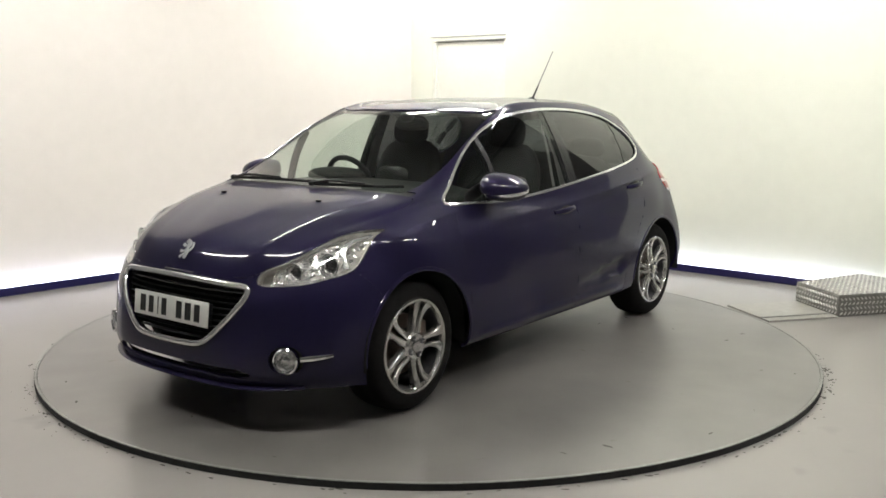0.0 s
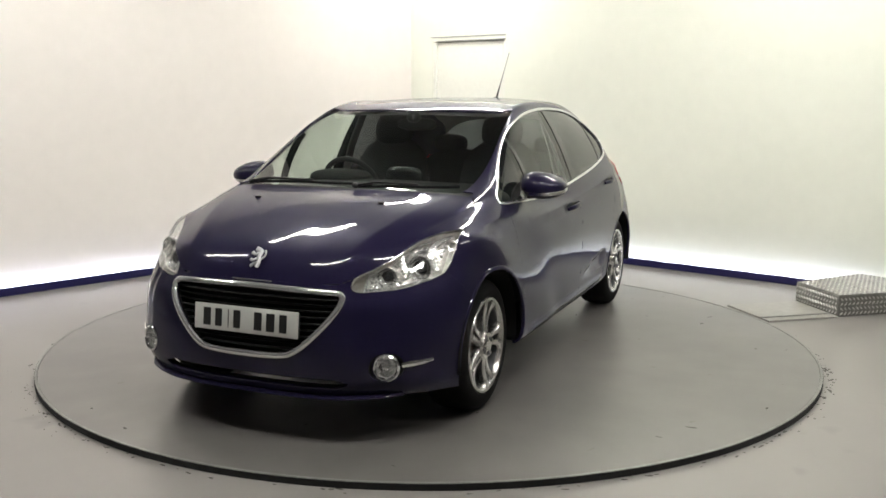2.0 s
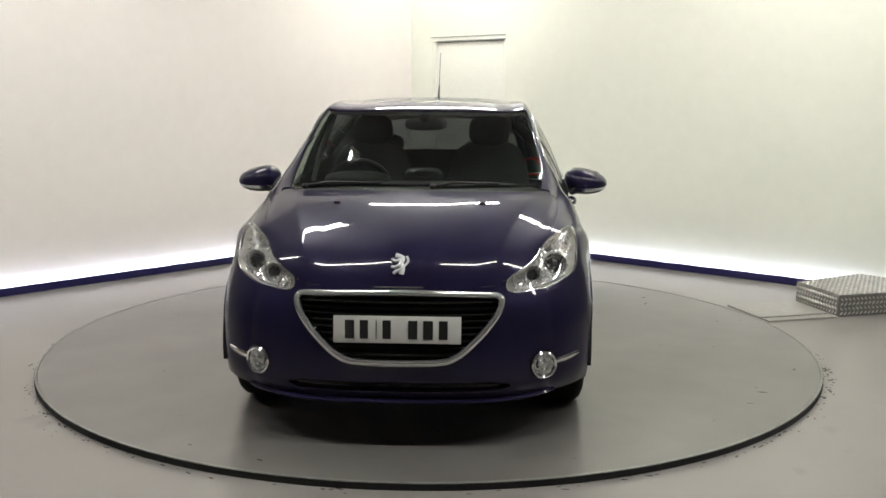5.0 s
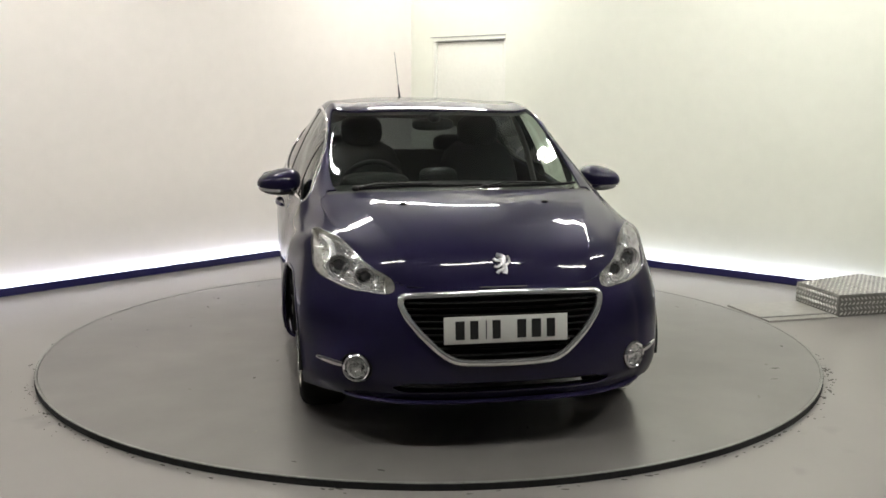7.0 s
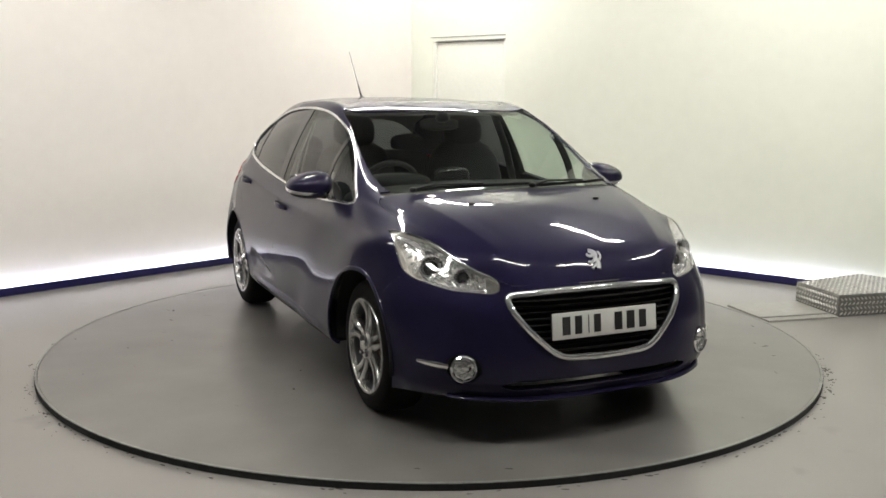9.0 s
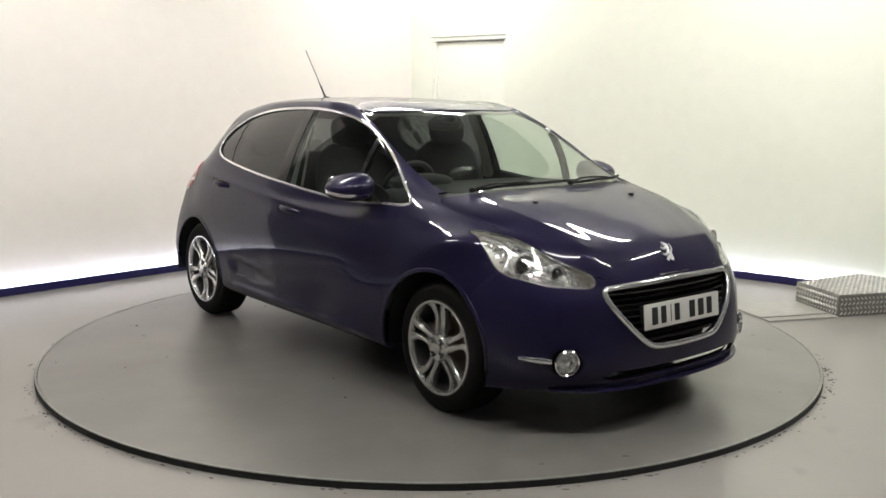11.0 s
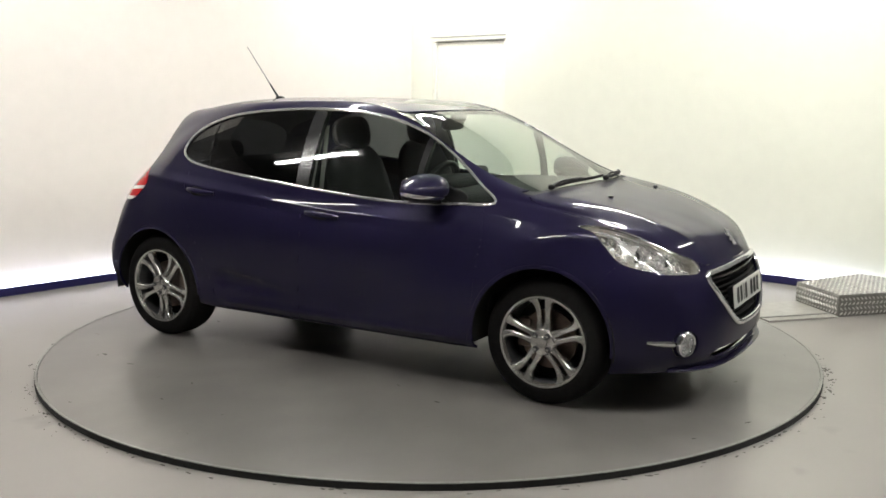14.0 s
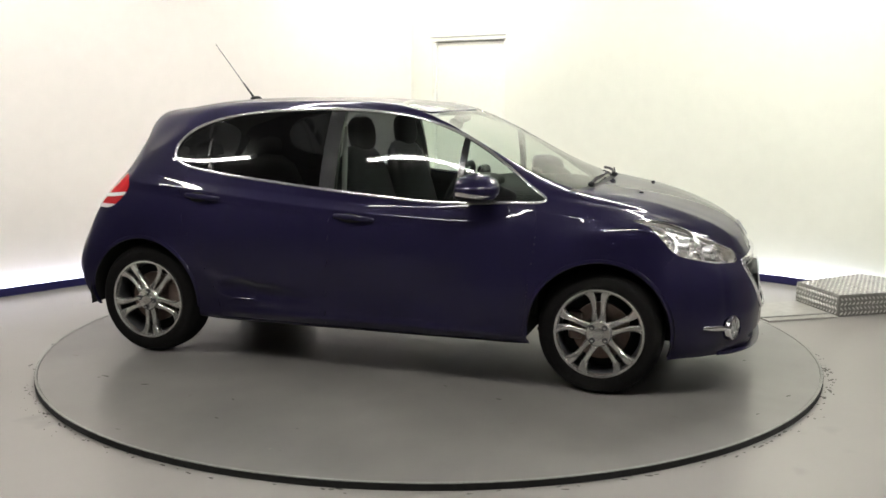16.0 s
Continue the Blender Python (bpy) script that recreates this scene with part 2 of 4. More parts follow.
    # a dark skirting stands off the wall and hides the light strip behind its top edge
    for name, start, way, run in (("skirting_west", CORNER, LEFT_WAY, 6.5), ("skirting_east", CORNER, RIGHT_WAY, LIT)):
        at = wall_frame(start, way)
        sk = thing(name, at, label="dark navy skirting board with a white light strip along its top", category="skirting", kind="structure")
        part("board", boxed((run - 0.1, 0.018, 0.062), (run / 2, 0.075, 0.032), 0.003), SKIRT_NAVY, sk)
        part("light_strip", boxed((run - 0.2, 0.030, 0.010), (run / 2, 0.045, 0.052), 0.002), STRIP_GLOW, sk, "glowing cool white light strip")
        part("channel", boxed((run - 0.1, 0.064, 0.045), (run / 2, 0.033, 0.023), 0.002), SKIRT_NAVY, sk)


def ceiling_light(at, turn):
    lamp = thing("ceiling_light", pose(at[0], at[1], CEILING_Z - 0.001, 0, 0, turn), label="white fluorescent batten fixed to the ceiling", category="ceiling light", group="ceiling lights")
    part("housing", boxed((1.54, 0.16, 0.06), (0, 0, -0.03), 0.01), WHITE_METAL, lamp)
    for y in (-0.045, 0.045):
        bm = bmesh.new()
        lathe(bm, [(0, -0.72), (0.018, -0.72), (0.018, 0.72), (0, 0.72)], 12, pose(0, y, -0.085, 0, 90, 0))
        part("tube", bm, TUBE_GLOW, lamp, "lit fluorescent tube")
    for x in (-0.735, 0.735):
        part("end_cap", boxed((0.03, 0.15, 0.055), (x, 0, -0.083), 0.006), WHITE_METAL, lamp)
    return lamp


def lights():
    for x, y, a in ((-1.4, 0.3, 46), (1.95, 0.8, -40), (0.05, 2.95, 0), (4.3, -0.9, 65), (-3.8, -1.3, -25), (-1.3, -2.7, 0), (0.9, -2.7, 0), (3.1, -2.7, 0)):
        ceiling_light((x, y), a)


RADIUS = 2.219


def turntable():
    disc = thing("turntable", label="round grey coated vehicle turntable with a thin pale rim", category="turntable")
    bm = bmesh.new()
    lathe(bm, [(0, -0.012), (RADIUS - 0.015, -0.012), (RADIUS - 0.015, -0.0005), (RADIUS - 0.02, 0.0), (0, 0.0)], 180)
    part("deck", bm, DISC_GREY, disc)
    bm = bmesh.new()
    lathe(bm, [(RADIUS - 0.014, -0.003), (RADIUS - 0.003, -0.003), (RADIUS, -0.0012), (RADIUS - 0.002, 0.0015), (RADIUS - 0.012, 0.0015), (RADIUS - 0.014, -0.003)], 180)
    part("rim", bm, DISC_EDGE, disc, "thin pale worn metal rim")
    bm = bmesh.new()
    lathe(bm, [(RADIUS - 0.10, FLOOR_Z + 0.001), (RADIUS + 0.002, FLOOR_Z + 0.001), (RADIUS + 0.002, -0.0040), (RADIUS - 0.013, -0.0040), (RADIUS - 0.013, -0.0135), (RADIUS - 0.10, -0.0135), (RADIUS - 0.10, FLOOR_Z + 0.001)], 180)
    part("skirt", bm, BLACK_RUBBER, disc, "black rubber skirt under the rim")
    # pale scuffs and dark specks on the coating
    for name, paint, count, seed, label in (("scuff_marks", SCUFF_PALE, 34, 3, "small pale scuffs on the coating"), ("dark_specks", SCUFF, 30, 5, "small dark specks on the coating")):
        rng = random.Random(seed)
        bm = bmesh.new()
        for _ in range(count):
            a, d, size, tilt = rng.uniform(0, 2 * math.pi), RADIUS * math.sqrt(rng.uniform(0.15, 0.92)), rng.uniform(0.003, 0.010), rng.uniform(0, math.pi)
            stretch = rng.uniform(1.0, 3.5)
            ring = []
            for k in range(7):
                q, b = size * rng.uniform(0.6, 1.2), 2 * math.pi * k / 7
                x, y = q * stretch * math.cos(b), q * math.sin(b)
                ring.append(bm.verts.new((d * math.cos(a) + x * math.cos(tilt) - y * math.sin(tilt), d * math.sin(a) + x * math.sin(tilt) + y * math.cos(tilt), 0.0008)))
            bm.faces.new(ring)
        tagged(part(name, bm, paint, disc, label, smooth=0), kind="stuff")
    return disc


def chequer_box():
    """Aluminium tread-plate housing beside the turntable, and the flat cover plate that leads under the rim."""
    m = pose(2.98, 1.03, FLOOR_Z, 0, 0, 0)
    thing_ = thing("tread_plate_box", m, label="low aluminium chequer-plate equipment box on the floor", category="equipment box")
    corners = [Vector(c) for c in ((-0.315, 0.12), (-0.205, -0.37), (0.75, -0.12), (0.30, 0.46))]
    bm = bmesh.new()
    prism(bm, [tuple(c) for c in corners], 0.0, 0.15)
    bmesh.ops.bevel(bm, geom=list(bm.edges), offset=0.006, segments=2, affect="EDGES")
    part("casing", bm, PLATE_ALU, thing_)
    lozenge = bmesh.new()
    count = 0
    # raised lozenges on the top and on the two sides that are seen
    def tread(at, along, out):
        nonlocal count
        count += 1
        s = 1 if count % 2 else -1
        side = out.cross(along)
        a, b = (along + side * s).normalized(), (along - side * s).normalized()
        tip = [at + a * 0.017, at + b * 0.005, at - a * 0.017, at - b * 0.005]
        low = [lozenge.verts.new(p + out * 0.0002) for p in tip]
        top = [lozenge.verts.new(at + (p - at) * 0.6 + out * 0.004) for p in tip]
        for k in range(4):
            lozenge.faces.new((low[k], low[(k + 1) % 4], top[(k + 1) % 4], top[k]))
        lozenge.faces.new(top)
    for a, b in ((corners[0], corners[1]), (corners[1], corners[2])):
        way = Vector((*(b - a), 0))
        span = way.length
        way.normalize()
        out = way.cross(Vector((0, 0, 1)))
        for i in range(int(span / 0.032)):
            for j in range(4):
                tread(Vector((*a, 0.022 + 0.033 * j)) + way * (0.02 + 0.032 * i + 0.016 * (j % 2) * 0), way, out)
    for i in range(30):
        for j in range(26):
            p = Vector((-0.30 + 0.033 * i + 0.0165 * (j % 2), -0.36 + 0.033 * j))
            inside = all((b - a).cross(p - a) > 0.018 * (b - a).length for a, b in zip(corners, corners[1:] + corners[:1]))
            if inside:
                tread(Vector((p.x, p.y, 0.15)), Vector((1, 0, 0)), Vector((0, 0, 1)))
    ob = part("tread_pattern", lozenge, PLATE_BARE, thing_, "raised lozenge tread pattern", smooth=0)
    tagged(ob, kind="stuff")
    cover = thing("cover_plate", pose(0, 0, FLOOR_Z), label="flat metal cable cover plate on the floor beside the turntable", category="cover plate")
    bm = bmesh.new()
    prism(bm, [(2.245, 0.50), (2.76, 0.635), (2.665, 1.13), (2.12, 0.99)], 0.0, 0.012)
    part("plate", bm, material("dull floor plate", (0.40, 0.39, 0.36), 0.4, 0.3, grain=0.08, grain_scale=20, stain=0.1), cover)
    bm = bmesh.new()
    prism(bm, [(2.225, 0.58), (2.74, 0.71), (2.735, 0.735), (2.22, 0.605)], 0.012, 0.017)
    part("rib", bm, SHADOW_GAP, cover, "thin raised metal rib")


def scuffs():
    """Ground-in dirt on the floor close round the turntable, densest where vehicles drive on."""
    rng = random.Random(11)
    bm = bmesh.new()
    spots = [(rng.gauss(-28, 13), 0.012 + abs(rng.gauss(0, 0.035))) for _ in range(50)] + [(rng.gauss(215, 12), 0.012 + abs(rng.gauss(0, 0.04))) for _ in range(36)]
    spots += [(rng.uniform(180, 360), 0.008 + abs(rng.gauss(0, 0.02))) for _ in range(80)]
    for angle, off in spots:
        a, r = radians(angle), RADIUS + off
        size = rng.uniform(0.002, 0.008) * (1.0 if off < 0.06 else 0.6)
        stretch, tilt = rng.uniform(1.2, 3.5), a + math.pi / 2 + rng.uniform(-0.5, 0.5)
        ring = []
        for k in range(7):
            b = 2 * math.pi * k / 7
            q = size * rng.uniform(0.6, 1.2)
            x, y = q * stretch * math.cos(b), q * math.sin(b)
            ring.append(bm.verts.new((r * math.cos(a) + x * math.cos(tilt) - y * math.sin(tilt), r * math.sin(a) + x * math.sin(tilt) + y * math.cos(tilt), FLOOR_Z + 0.0012)))
        bm.faces.new(ring)
    bmesh.ops.recalc_face_normals(bm, faces=bm.faces)
    ob = part("dirt_marks", bm, SCUFF, None, smooth=0)
    tagged(ob, "small dark dirt marks on the grey floor round the turntable", "dirt", kind="stuff")


room()
lights()
DISC = turntable()
chequer_box()
scuffs()

# ---- car: the skin surface ----
# The body is lofted through hoops, each given by control points from the centre line outwards and down to the sill.
# bumper lip, bumper, grille and the front edge of the bonnet
NOSE_HOOPS = [
    "1.99 0 .20, 1.98 .22 .20, 1.945 .42 .20, 1.87 .57 .205, 1.80 .67 .21, 1.73 .735 .21, 1.67 .775 .21, 1.61 .805 .205, 1.56 .82 .20, 1.50 .825 .19",
    "2.03 0 .28, 2.018 .22 .28, 1.98 .42 .285, 1.905 .58 .29, 1.82 .69 .295, 1.74 .76 .29, 1.66 .80 .28, 1.57 .83 .26, 1.48 .845 .22, 1.38 .82 .185",
    "2.03 0 .42, 2.015 .22 .42, 1.975 .42 .42, 1.895 .58 .425, 1.81 .695 .43, 1.72 .77 .43, 1.62 .82 .41, 1.50 .85 .35, 1.38 .855 .250, 1.25 .82 .207",
    "2.005 0 .56, 1.993 .22 .56, 1.955 .41 .56, 1.88 .57 .565, 1.79 .685 .57, 1.69 .77 .57, 1.57 .825 .55, 1.42 .855 .44, 1.27 .86 .270, 1.12 .82 .207",
    "1.955 0 .665, 1.945 .2 .66, 1.915 .38 .655, 1.84 .53 .665, 1.74 .655 .685, 1.62 .755 .69, 1.49 .82 .66, 1.32 .86 .50, 1.14 .865 .290, .98 .82 .230",
    "1.888 0 .775, 1.878 .2 .77, 1.84 .40 .767, 1.76 .535 .775, 1.64 .64 .79, 1.54 .76 .79, 1.39 .82 .715, 1.20 .865 .54, 1.0 .87 .300, .84 .82 .230",
]
# bonnet and wings, back to the cowl
BONNET_HOOPS = [
    "1.735 0 .86, 1.725 .2 .857, 1.69 .41 .855, 1.61 .55 .855, 1.53 .67 .855, 1.44 .765 .84, 1.27 .84 .77, 1.06 .87 .56, .86 .87 .300, .70 .82 .230",
    "1.46 0 .945, 1.455 .25 .944, 1.43 .47 .940, 1.37 .625 .925, 1.32 .715 .893, 1.22 .788 .852, 1.06 .84 .77, .88 .872 .56, .68 .87 .300, .54 .82 .230",
    "1.15 0 1.005, 1.145 .27 1.005, 1.12 .50 1.003, 1.07 .665 .988, 1.0 .757 .940, .94 .80 .88, .82 .845 .77, .66 .872 .56, .48 .87 .300, .36 .82 .230",
]
# windscreen, roof and doors
CABIN_HOOPS = [
    "0.885 0 1.115, .868 .3 1.115, .82 .55 1.113, .785 .655 1.105, .74 .765 .945, .70 .80 .88, .60 .859 .77, .46 .873 .56, .30 .852 .300, .2 .82 .230",
    ".53 0 1.295, .515 .3 1.295, .46 .53 1.295, .43 .61 1.290, .44 .785 .925, .41 .815 .87, .34 .864 .76, .24 .873 .56, .13 .852 .300, .05 .82 .230",
    ".2 0 1.405, .19 .3 1.402, .15 .5 1.392, .12 .59 1.378, .15 .80 .94, .14 .825 .87, .1 .868 .76, .03 .873 .56, -.05 .852 .300, -.1 .82 .230",
    "-.2 0 1.433, -.2 .3 1.427, -.2 .49 1.412, -.2 .585 1.388, -.2 .81 .965, -.2 .83 .88, -.22 .868 .76, -.25 .872 .56, -.28 .848 .300, -.3 .82 .230",
    "-.6 0 1.437, -.6 .3 1.43, -.6 .48 1.412, -.6 .575 1.375, -.58 .80 1.005, -.57 .83 .90, -.57 .864 .77, -.57 .868 .57, -.57 .843 .300, -.57 .815 .230",
    "-1.0 0 1.418, -1.0 .3 1.41, -.99 .46 1.387, -.97 .555 1.335, -.95 .77 1.05, -.92 .825 .92, -.9 .858 .78, -.87 .862 .57, -.84 .838 .300, -.82 .81 .230",
    "-1.27 0 1.378, -1.26 .3 1.368, -1.22 .47 1.340, -1.18 .572 1.265, -1.18 .735 1.075, -1.2 .79 .95, -1.18 .847 .79, -1.14 .855 .58, -1.1 .835 .320, -1.05 .80 .245",
]
# tailgate, tail lights and rear bumper
TAIL_HOOPS = [
    "-1.475 0 1.338, -1.455 .28 1.328, -1.395 .46 1.288, -1.345 .585 1.19, -1.34 .705 1.04, -1.37 .772 .93, -1.36 .82 .79, -1.34 .845 .6, -1.30 .845 .360, -1.25 .8 .265",
    "-1.56 0 1.16, -1.54 .3 1.15, -1.48 .505 1.11, -1.47 .63 1.03, -1.495 .712 .95, -1.51 .768 .88, -1.51 .805 .77, -1.51 .835 .6, -1.48 .84 .370, -1.43 .79 .253",
    "-1.71 0 .98, -1.69 .3 .98, -1.635 .5 .94, -1.61 .635 .88, -1.615 .70 .83, -1.62 .75 .78, -1.62 .787 .7, -1.62 .82 .58, -1.60 .83 .38, -1.55 .78 .24",
    "-1.84 0 .76, -1.825 .3 .755, -1.775 .5 .735, -1.725 .645 .70, -1.705 .71 .67, -1.69 .755 .63, -1.68 .785 .59, -1.68 .81 .5, -1.655 .82 .37, -1.62 .77 .25",
    "-1.93 0 .52, -1.915 .3 .515, -1.865 .5 .51, -1.805 .645 .50, -1.77 .71 .49, -1.745 .755 .47, -1.72 .785 .45, -1.69 .80 .40, -1.665 .80 .33, -1.64 .76 .26",
    "-1.90 0 .27, -1.88 .3 .27, -1.84 .48 .27, -1.79 .60 .27, -1.76 .65 .27, -1.74 .68 .27, -1.72 .70 .265, -1.70 .71 .262, -1.68 .72 .26, -1.66 .72 .25",
]
HOOPS = NOSE_HOOPS + BONNET_HOOPS + CABIN_HOOPS + TAIL_HOOPS


def hoop_net():
    """Control net of the half body: hoops x rows x 3, with one more row halfway down the side glass."""
    net = np.array([[[float(c) for c in p.split()] for p in h.split(",")] for h in HOOPS])
    mid = (net[:, 3:4] + net[:, 4:5]) / 2
    bulge = np.zeros_like(mid)
    bulge[9:16, :, 1] = 0.022
    return np.concatenate([net[:, :4], mid + bulge, net[:, 4:]], axis=1)


def spline_rows(q, s):
    """Uniform cubic B-spline through the rows of q at the parameters s, with ends carried on straight."""
    ext = np.concatenate([[2 * q[0] - q[1]], q, [2 * q[-1] - q[-2]]])
    i = np.clip(np.floor(s).astype(int), 0, len(q) - 2)
    f = (s - i).reshape(-1, *([1] * (q.ndim - 1)))
    b = ((1 - f) ** 3 / 6, (3 * f**3 - 6 * f**2 + 4) / 6, (-3 * f**3 + 3 * f**2 + 3 * f + 1) / 6, f**3 / 6)
    return sum(b[k] * ext[i + k] for k in range(4))


def fitted_net(rounds=3):
    """The net moved outwards, so that the smooth surface comes close to the hoops' own points."""
    goal = hoop_net()
    q = goal.copy()
    nu, nv = goal.shape[:2]
    for _ in range(rounds):
        now = spline_rows(q, np.arange(nu, dtype=float))
        now = spline_rows(now.transpose(1, 0, 2), np.arange(nv, dtype=float)).transpose(1, 0, 2)
        q += goal - now
        q[:, 0, 1] = 0
    return q


NET = fitted_net()
NU, NV = NET.shape[0] - 1, NET.shape[1] - 1


def relief(x, z, v):
    """Pressed lines of the flank: a crisp shoulder crease through the handles, a wing crease and a scoop low on the rear door."""
    crease = np.interp(x, [-1.5, -1.3, -0.94, -0.47, -0.18, 0.05, 0.5, 0.9], [0.985, 0.962, 0.932, 0.890, 0.868, 0.852, 0.836, 0.83])
    fade = np.clip((0.75 - x) / 0.3, 0, 1) * np.clip((x + 1.52) / 0.1, 0, 1)
    ridge = 0.010 * np.clip(1 - np.abs(z - crease) / 0.05, 0, 1) ** 1.3 * fade
    wing = np.interp(x, [0.85, 1.35], [0.905, 0.845])
    ridge = ridge + 0.006 * np.clip(1 - np.abs(z - wing) / 0.04, 0, 1) ** 1.3 * np.clip((x - 0.86) / 0.25, 0, 1) * np.clip((1.36 - x) / 0.1, 0, 1)
    sill = 0.012 * np.clip(1 - np.abs(z - 0.285) / 0.032, 0, 1) ** 1.2 * np.clip((x + 0.78) / 0.1, 0, 1) * np.clip((0.85 - x) / 0.1, 0, 1)
    low = np.interp(x, [-0.8, -0.3, 0.3, 0.9], [0.425, 0.385, 0.365, 0.36])
    tall = np.interp(x, [-0.80, -0.70, -0.45, -0.16], [0.02, 0.052, 0.042, 0.012])
    long = np.clip((x + 0.80) / 0.10, 0, 1) * np.clip((-0.16 - x) / 0.30, 0, 1)
    d = (z - low) / tall
    scoop = -0.020 * np.clip(1 - d ** 4, 0, 1) * long
    return np.where(v > 4.8, ridge, 0.0) + np.where(v > 5.3, scoop + sill, 0.0)


def bonnet_relief(x, y, u, v):
    """Two raised creases that run from the screen pillars towards the grille, and a shallow chevron between them."""
    fade = np.clip((u - 4.2) / 0.8, 0, 1) * np.clip((8.0 - u) / 1.8, 0, 1) * (v < 4.6)
    outer = np.interp(x, [0.95, 1.3, 1.6, 1.85], [0.61, 0.555, 0.475, 0.40])
    inner = np.interp(x, [1.0, 1.4, 1.85], [0.40, 0.27, 0.09])
    raised = 0.008 * np.clip(1 - np.abs(y - outer) / 0.09, 0, 1) ** 1.4
    fold = 0.004 / (1 + np.exp((y - inner) / 0.025))
    return (raised + fold) * fade


def skin(u, v):
    """Points of the half body at parameter pairs."""
    u, v = np.clip(np.asarray(u, float), 0, NU), np.clip(np.asarray(v, float), 0, NV)
    ext = np.pad(NET, ((1, 1), (1, 1), (0, 0)))
    ext[0], ext[-1] = 2 * ext[1] - ext[2], 2 * ext[-2] - ext[-3]
    ext[:, 0], ext[:, -1] = ext[:, 2] * (1, -1, 1), 2 * ext[:, -2] - ext[:, -3]
    i, j = np.clip(np.floor(u).astype(int), 0, NU - 1), np.clip(np.floor(v).astype(int), 0, NV - 1)

    def weights(f):
        return ((1 - f) ** 3 / 6, (3 * f**3 - 6 * f**2 + 4) / 6, (-3 * f**3 + 3 * f**2 + 3 * f + 1) / 6, f**3 / 6)

    a, b = weights(u - i), weights(v - j)
    out = 0
    for k in range(4):
        for m in range(4):
            out = out + (a[k] * b[m])[:, None] * ext[i + k, j + m]
    press = relief(out[:, 0], out[:, 2], v)
    out[:, 2] += bonnet_relief(out[:, 0], out[:, 1], u, v)
    out[:, 1] = np.where(v <= 0, 0, out[:, 1] + press)
    return out


# ---- car: the skin and its panels ----
CAR = thing("car", label="dark blue five-door hatchback with chrome trim and alloy wheels", category="car")
HUB_X, HUB_Y, HUB_Z = 1.269, 0.80, 0.306


class Sheet:
    """The half body as a fine grid of faces that can be cut along level lines."""

    def __init__(self, nu=330, nv=150):
        u, v = np.meshgrid(np.linspace(0, NU, nu + 1), np.linspace(0, NV, nv + 1), indexing="ij")
        self.uv = list(map(tuple, np.stack([u.ravel(), v.ravel()], 1)))
        self.co = list(map(tuple, skin(u.ravel(), v.ravel())))
        w = nv + 1
        self.faces = [[i * w + j, (i + 1) * w + j, (i + 1) * w + j + 1, i * w + j + 1] for i in range(nu) for j in range(nv)]
        self.tags = ["body"] * len(self.faces)

    def cut(self, level, inside, only=("body",)):
        """Splits the faces tagged with one of only along level = 0, and tags those below it with inside."""
        co, uv = np.array(self.co), np.array(self.uv)
        val = level(co, uv)
        val = np.where(np.abs(val) < 1e-6, 1e-6, val)
        made, faces, tags, jobs = {}, [], [], []
        for f, tag in zip(self.faces, self.tags):
            below = [val[i] < 0 for i in f]
            if tag not in only or not any(below):
                faces.append(f)
                tags.append(tag)
            elif all(below):
                faces.append(f)
                tags.append(inside)
            else:
                jobs.append((f, tag))
        new_uv = []
        for f, tag in jobs:
            halves = ([], [])
            for k, a in enumerate(f):
                b = f[(k + 1) % len(f)]
                halves[int(val[a] < 0)].append(a)
                if (val[a] < 0) != (val[b] < 0):
                    key = (min(a, b), max(a, b))
                    if key not in made:
                        s = val[key[0]] / (val[key[0]] - val[key[1]])
                        made[key] = len(self.co) + len(new_uv)
                        new_uv.append(uv[key[0]] * (1 - s) + uv[key[1]] * s)
                    halves[0].append(made[key])
                    halves[1].append(made[key])
            for half, name in ((halves[0], tag), (halves[1], inside)):
                if len(half) > 2:
                    faces.append(half)
                    tags.append(name)
        if new_uv:
            new_uv = np.array(new_uv)
            self.uv += list(map(tuple, new_uv))
            self.co += list(map(tuple, skin(new_uv[:, 0], new_uv[:, 1])))
        self.faces, self.tags = faces, tags


def skin_normal(u, v):
    u, v = np.asarray(u, float), np.asarray(v, float)
    e = 0.02
    n = np.cross(skin(u, np.clip(v + e, 0, NV)) - skin(u, np.clip(v - e, 0, NV)), skin(np.clip(u + e, 0, NU), v) - skin(np.clip(u - e, 0, NU), v))
    n /= np.linalg.norm(n, axis=1)[:, None] + 1e-9
    return n


def polygon_level(points, pick):
    """Signed distance to a closed polygon in the plane that pick(co, uv) gives; below nought inside."""
    p = np.array(points, float)

    def level(co, uv):
        q = pick(co, uv)
        best = np.full(len(q), 1e9)
        inside = np.zeros(len(q), bool)
        for a, b in zip(p, np.roll(p, -1, 0)):
            d = b - a
            t = np.clip(((q - a) @ d) / (d @ d + 1e-12), 0, 1)
            best = np.minimum(best, np.hypot(*(q - a - t[:, None] * d).T))
            cross = (a[1] > q[:, 1]) != (b[1] > q[:, 1])
            x = a[0] + (q[:, 1] - a[1]) / (b[1] - a[1] + 1e-12) * d[0]
            inside ^= cross & (q[:, 0] < x)
        return np.where(inside, -best, best)

    return level


def line_level(points, pick, gap):
    """Distance to an open line, less half the gap."""
    p = np.array(points, float)

    def level(co, uv):
        q = pick(co, uv)
        best = np.full(len(q), 1e9)
        for a, b in zip(p, p[1:]):
            d = b - a
            t = np.clip(((q - a) @ d) / (d @ d + 1e-12), 0, 1)
            best = np.minimum(best, np.hypot(*(q - a - t[:, None] * d).T))
        return best - gap / 2

    return level


def in_uv(co, uv):
    return uv


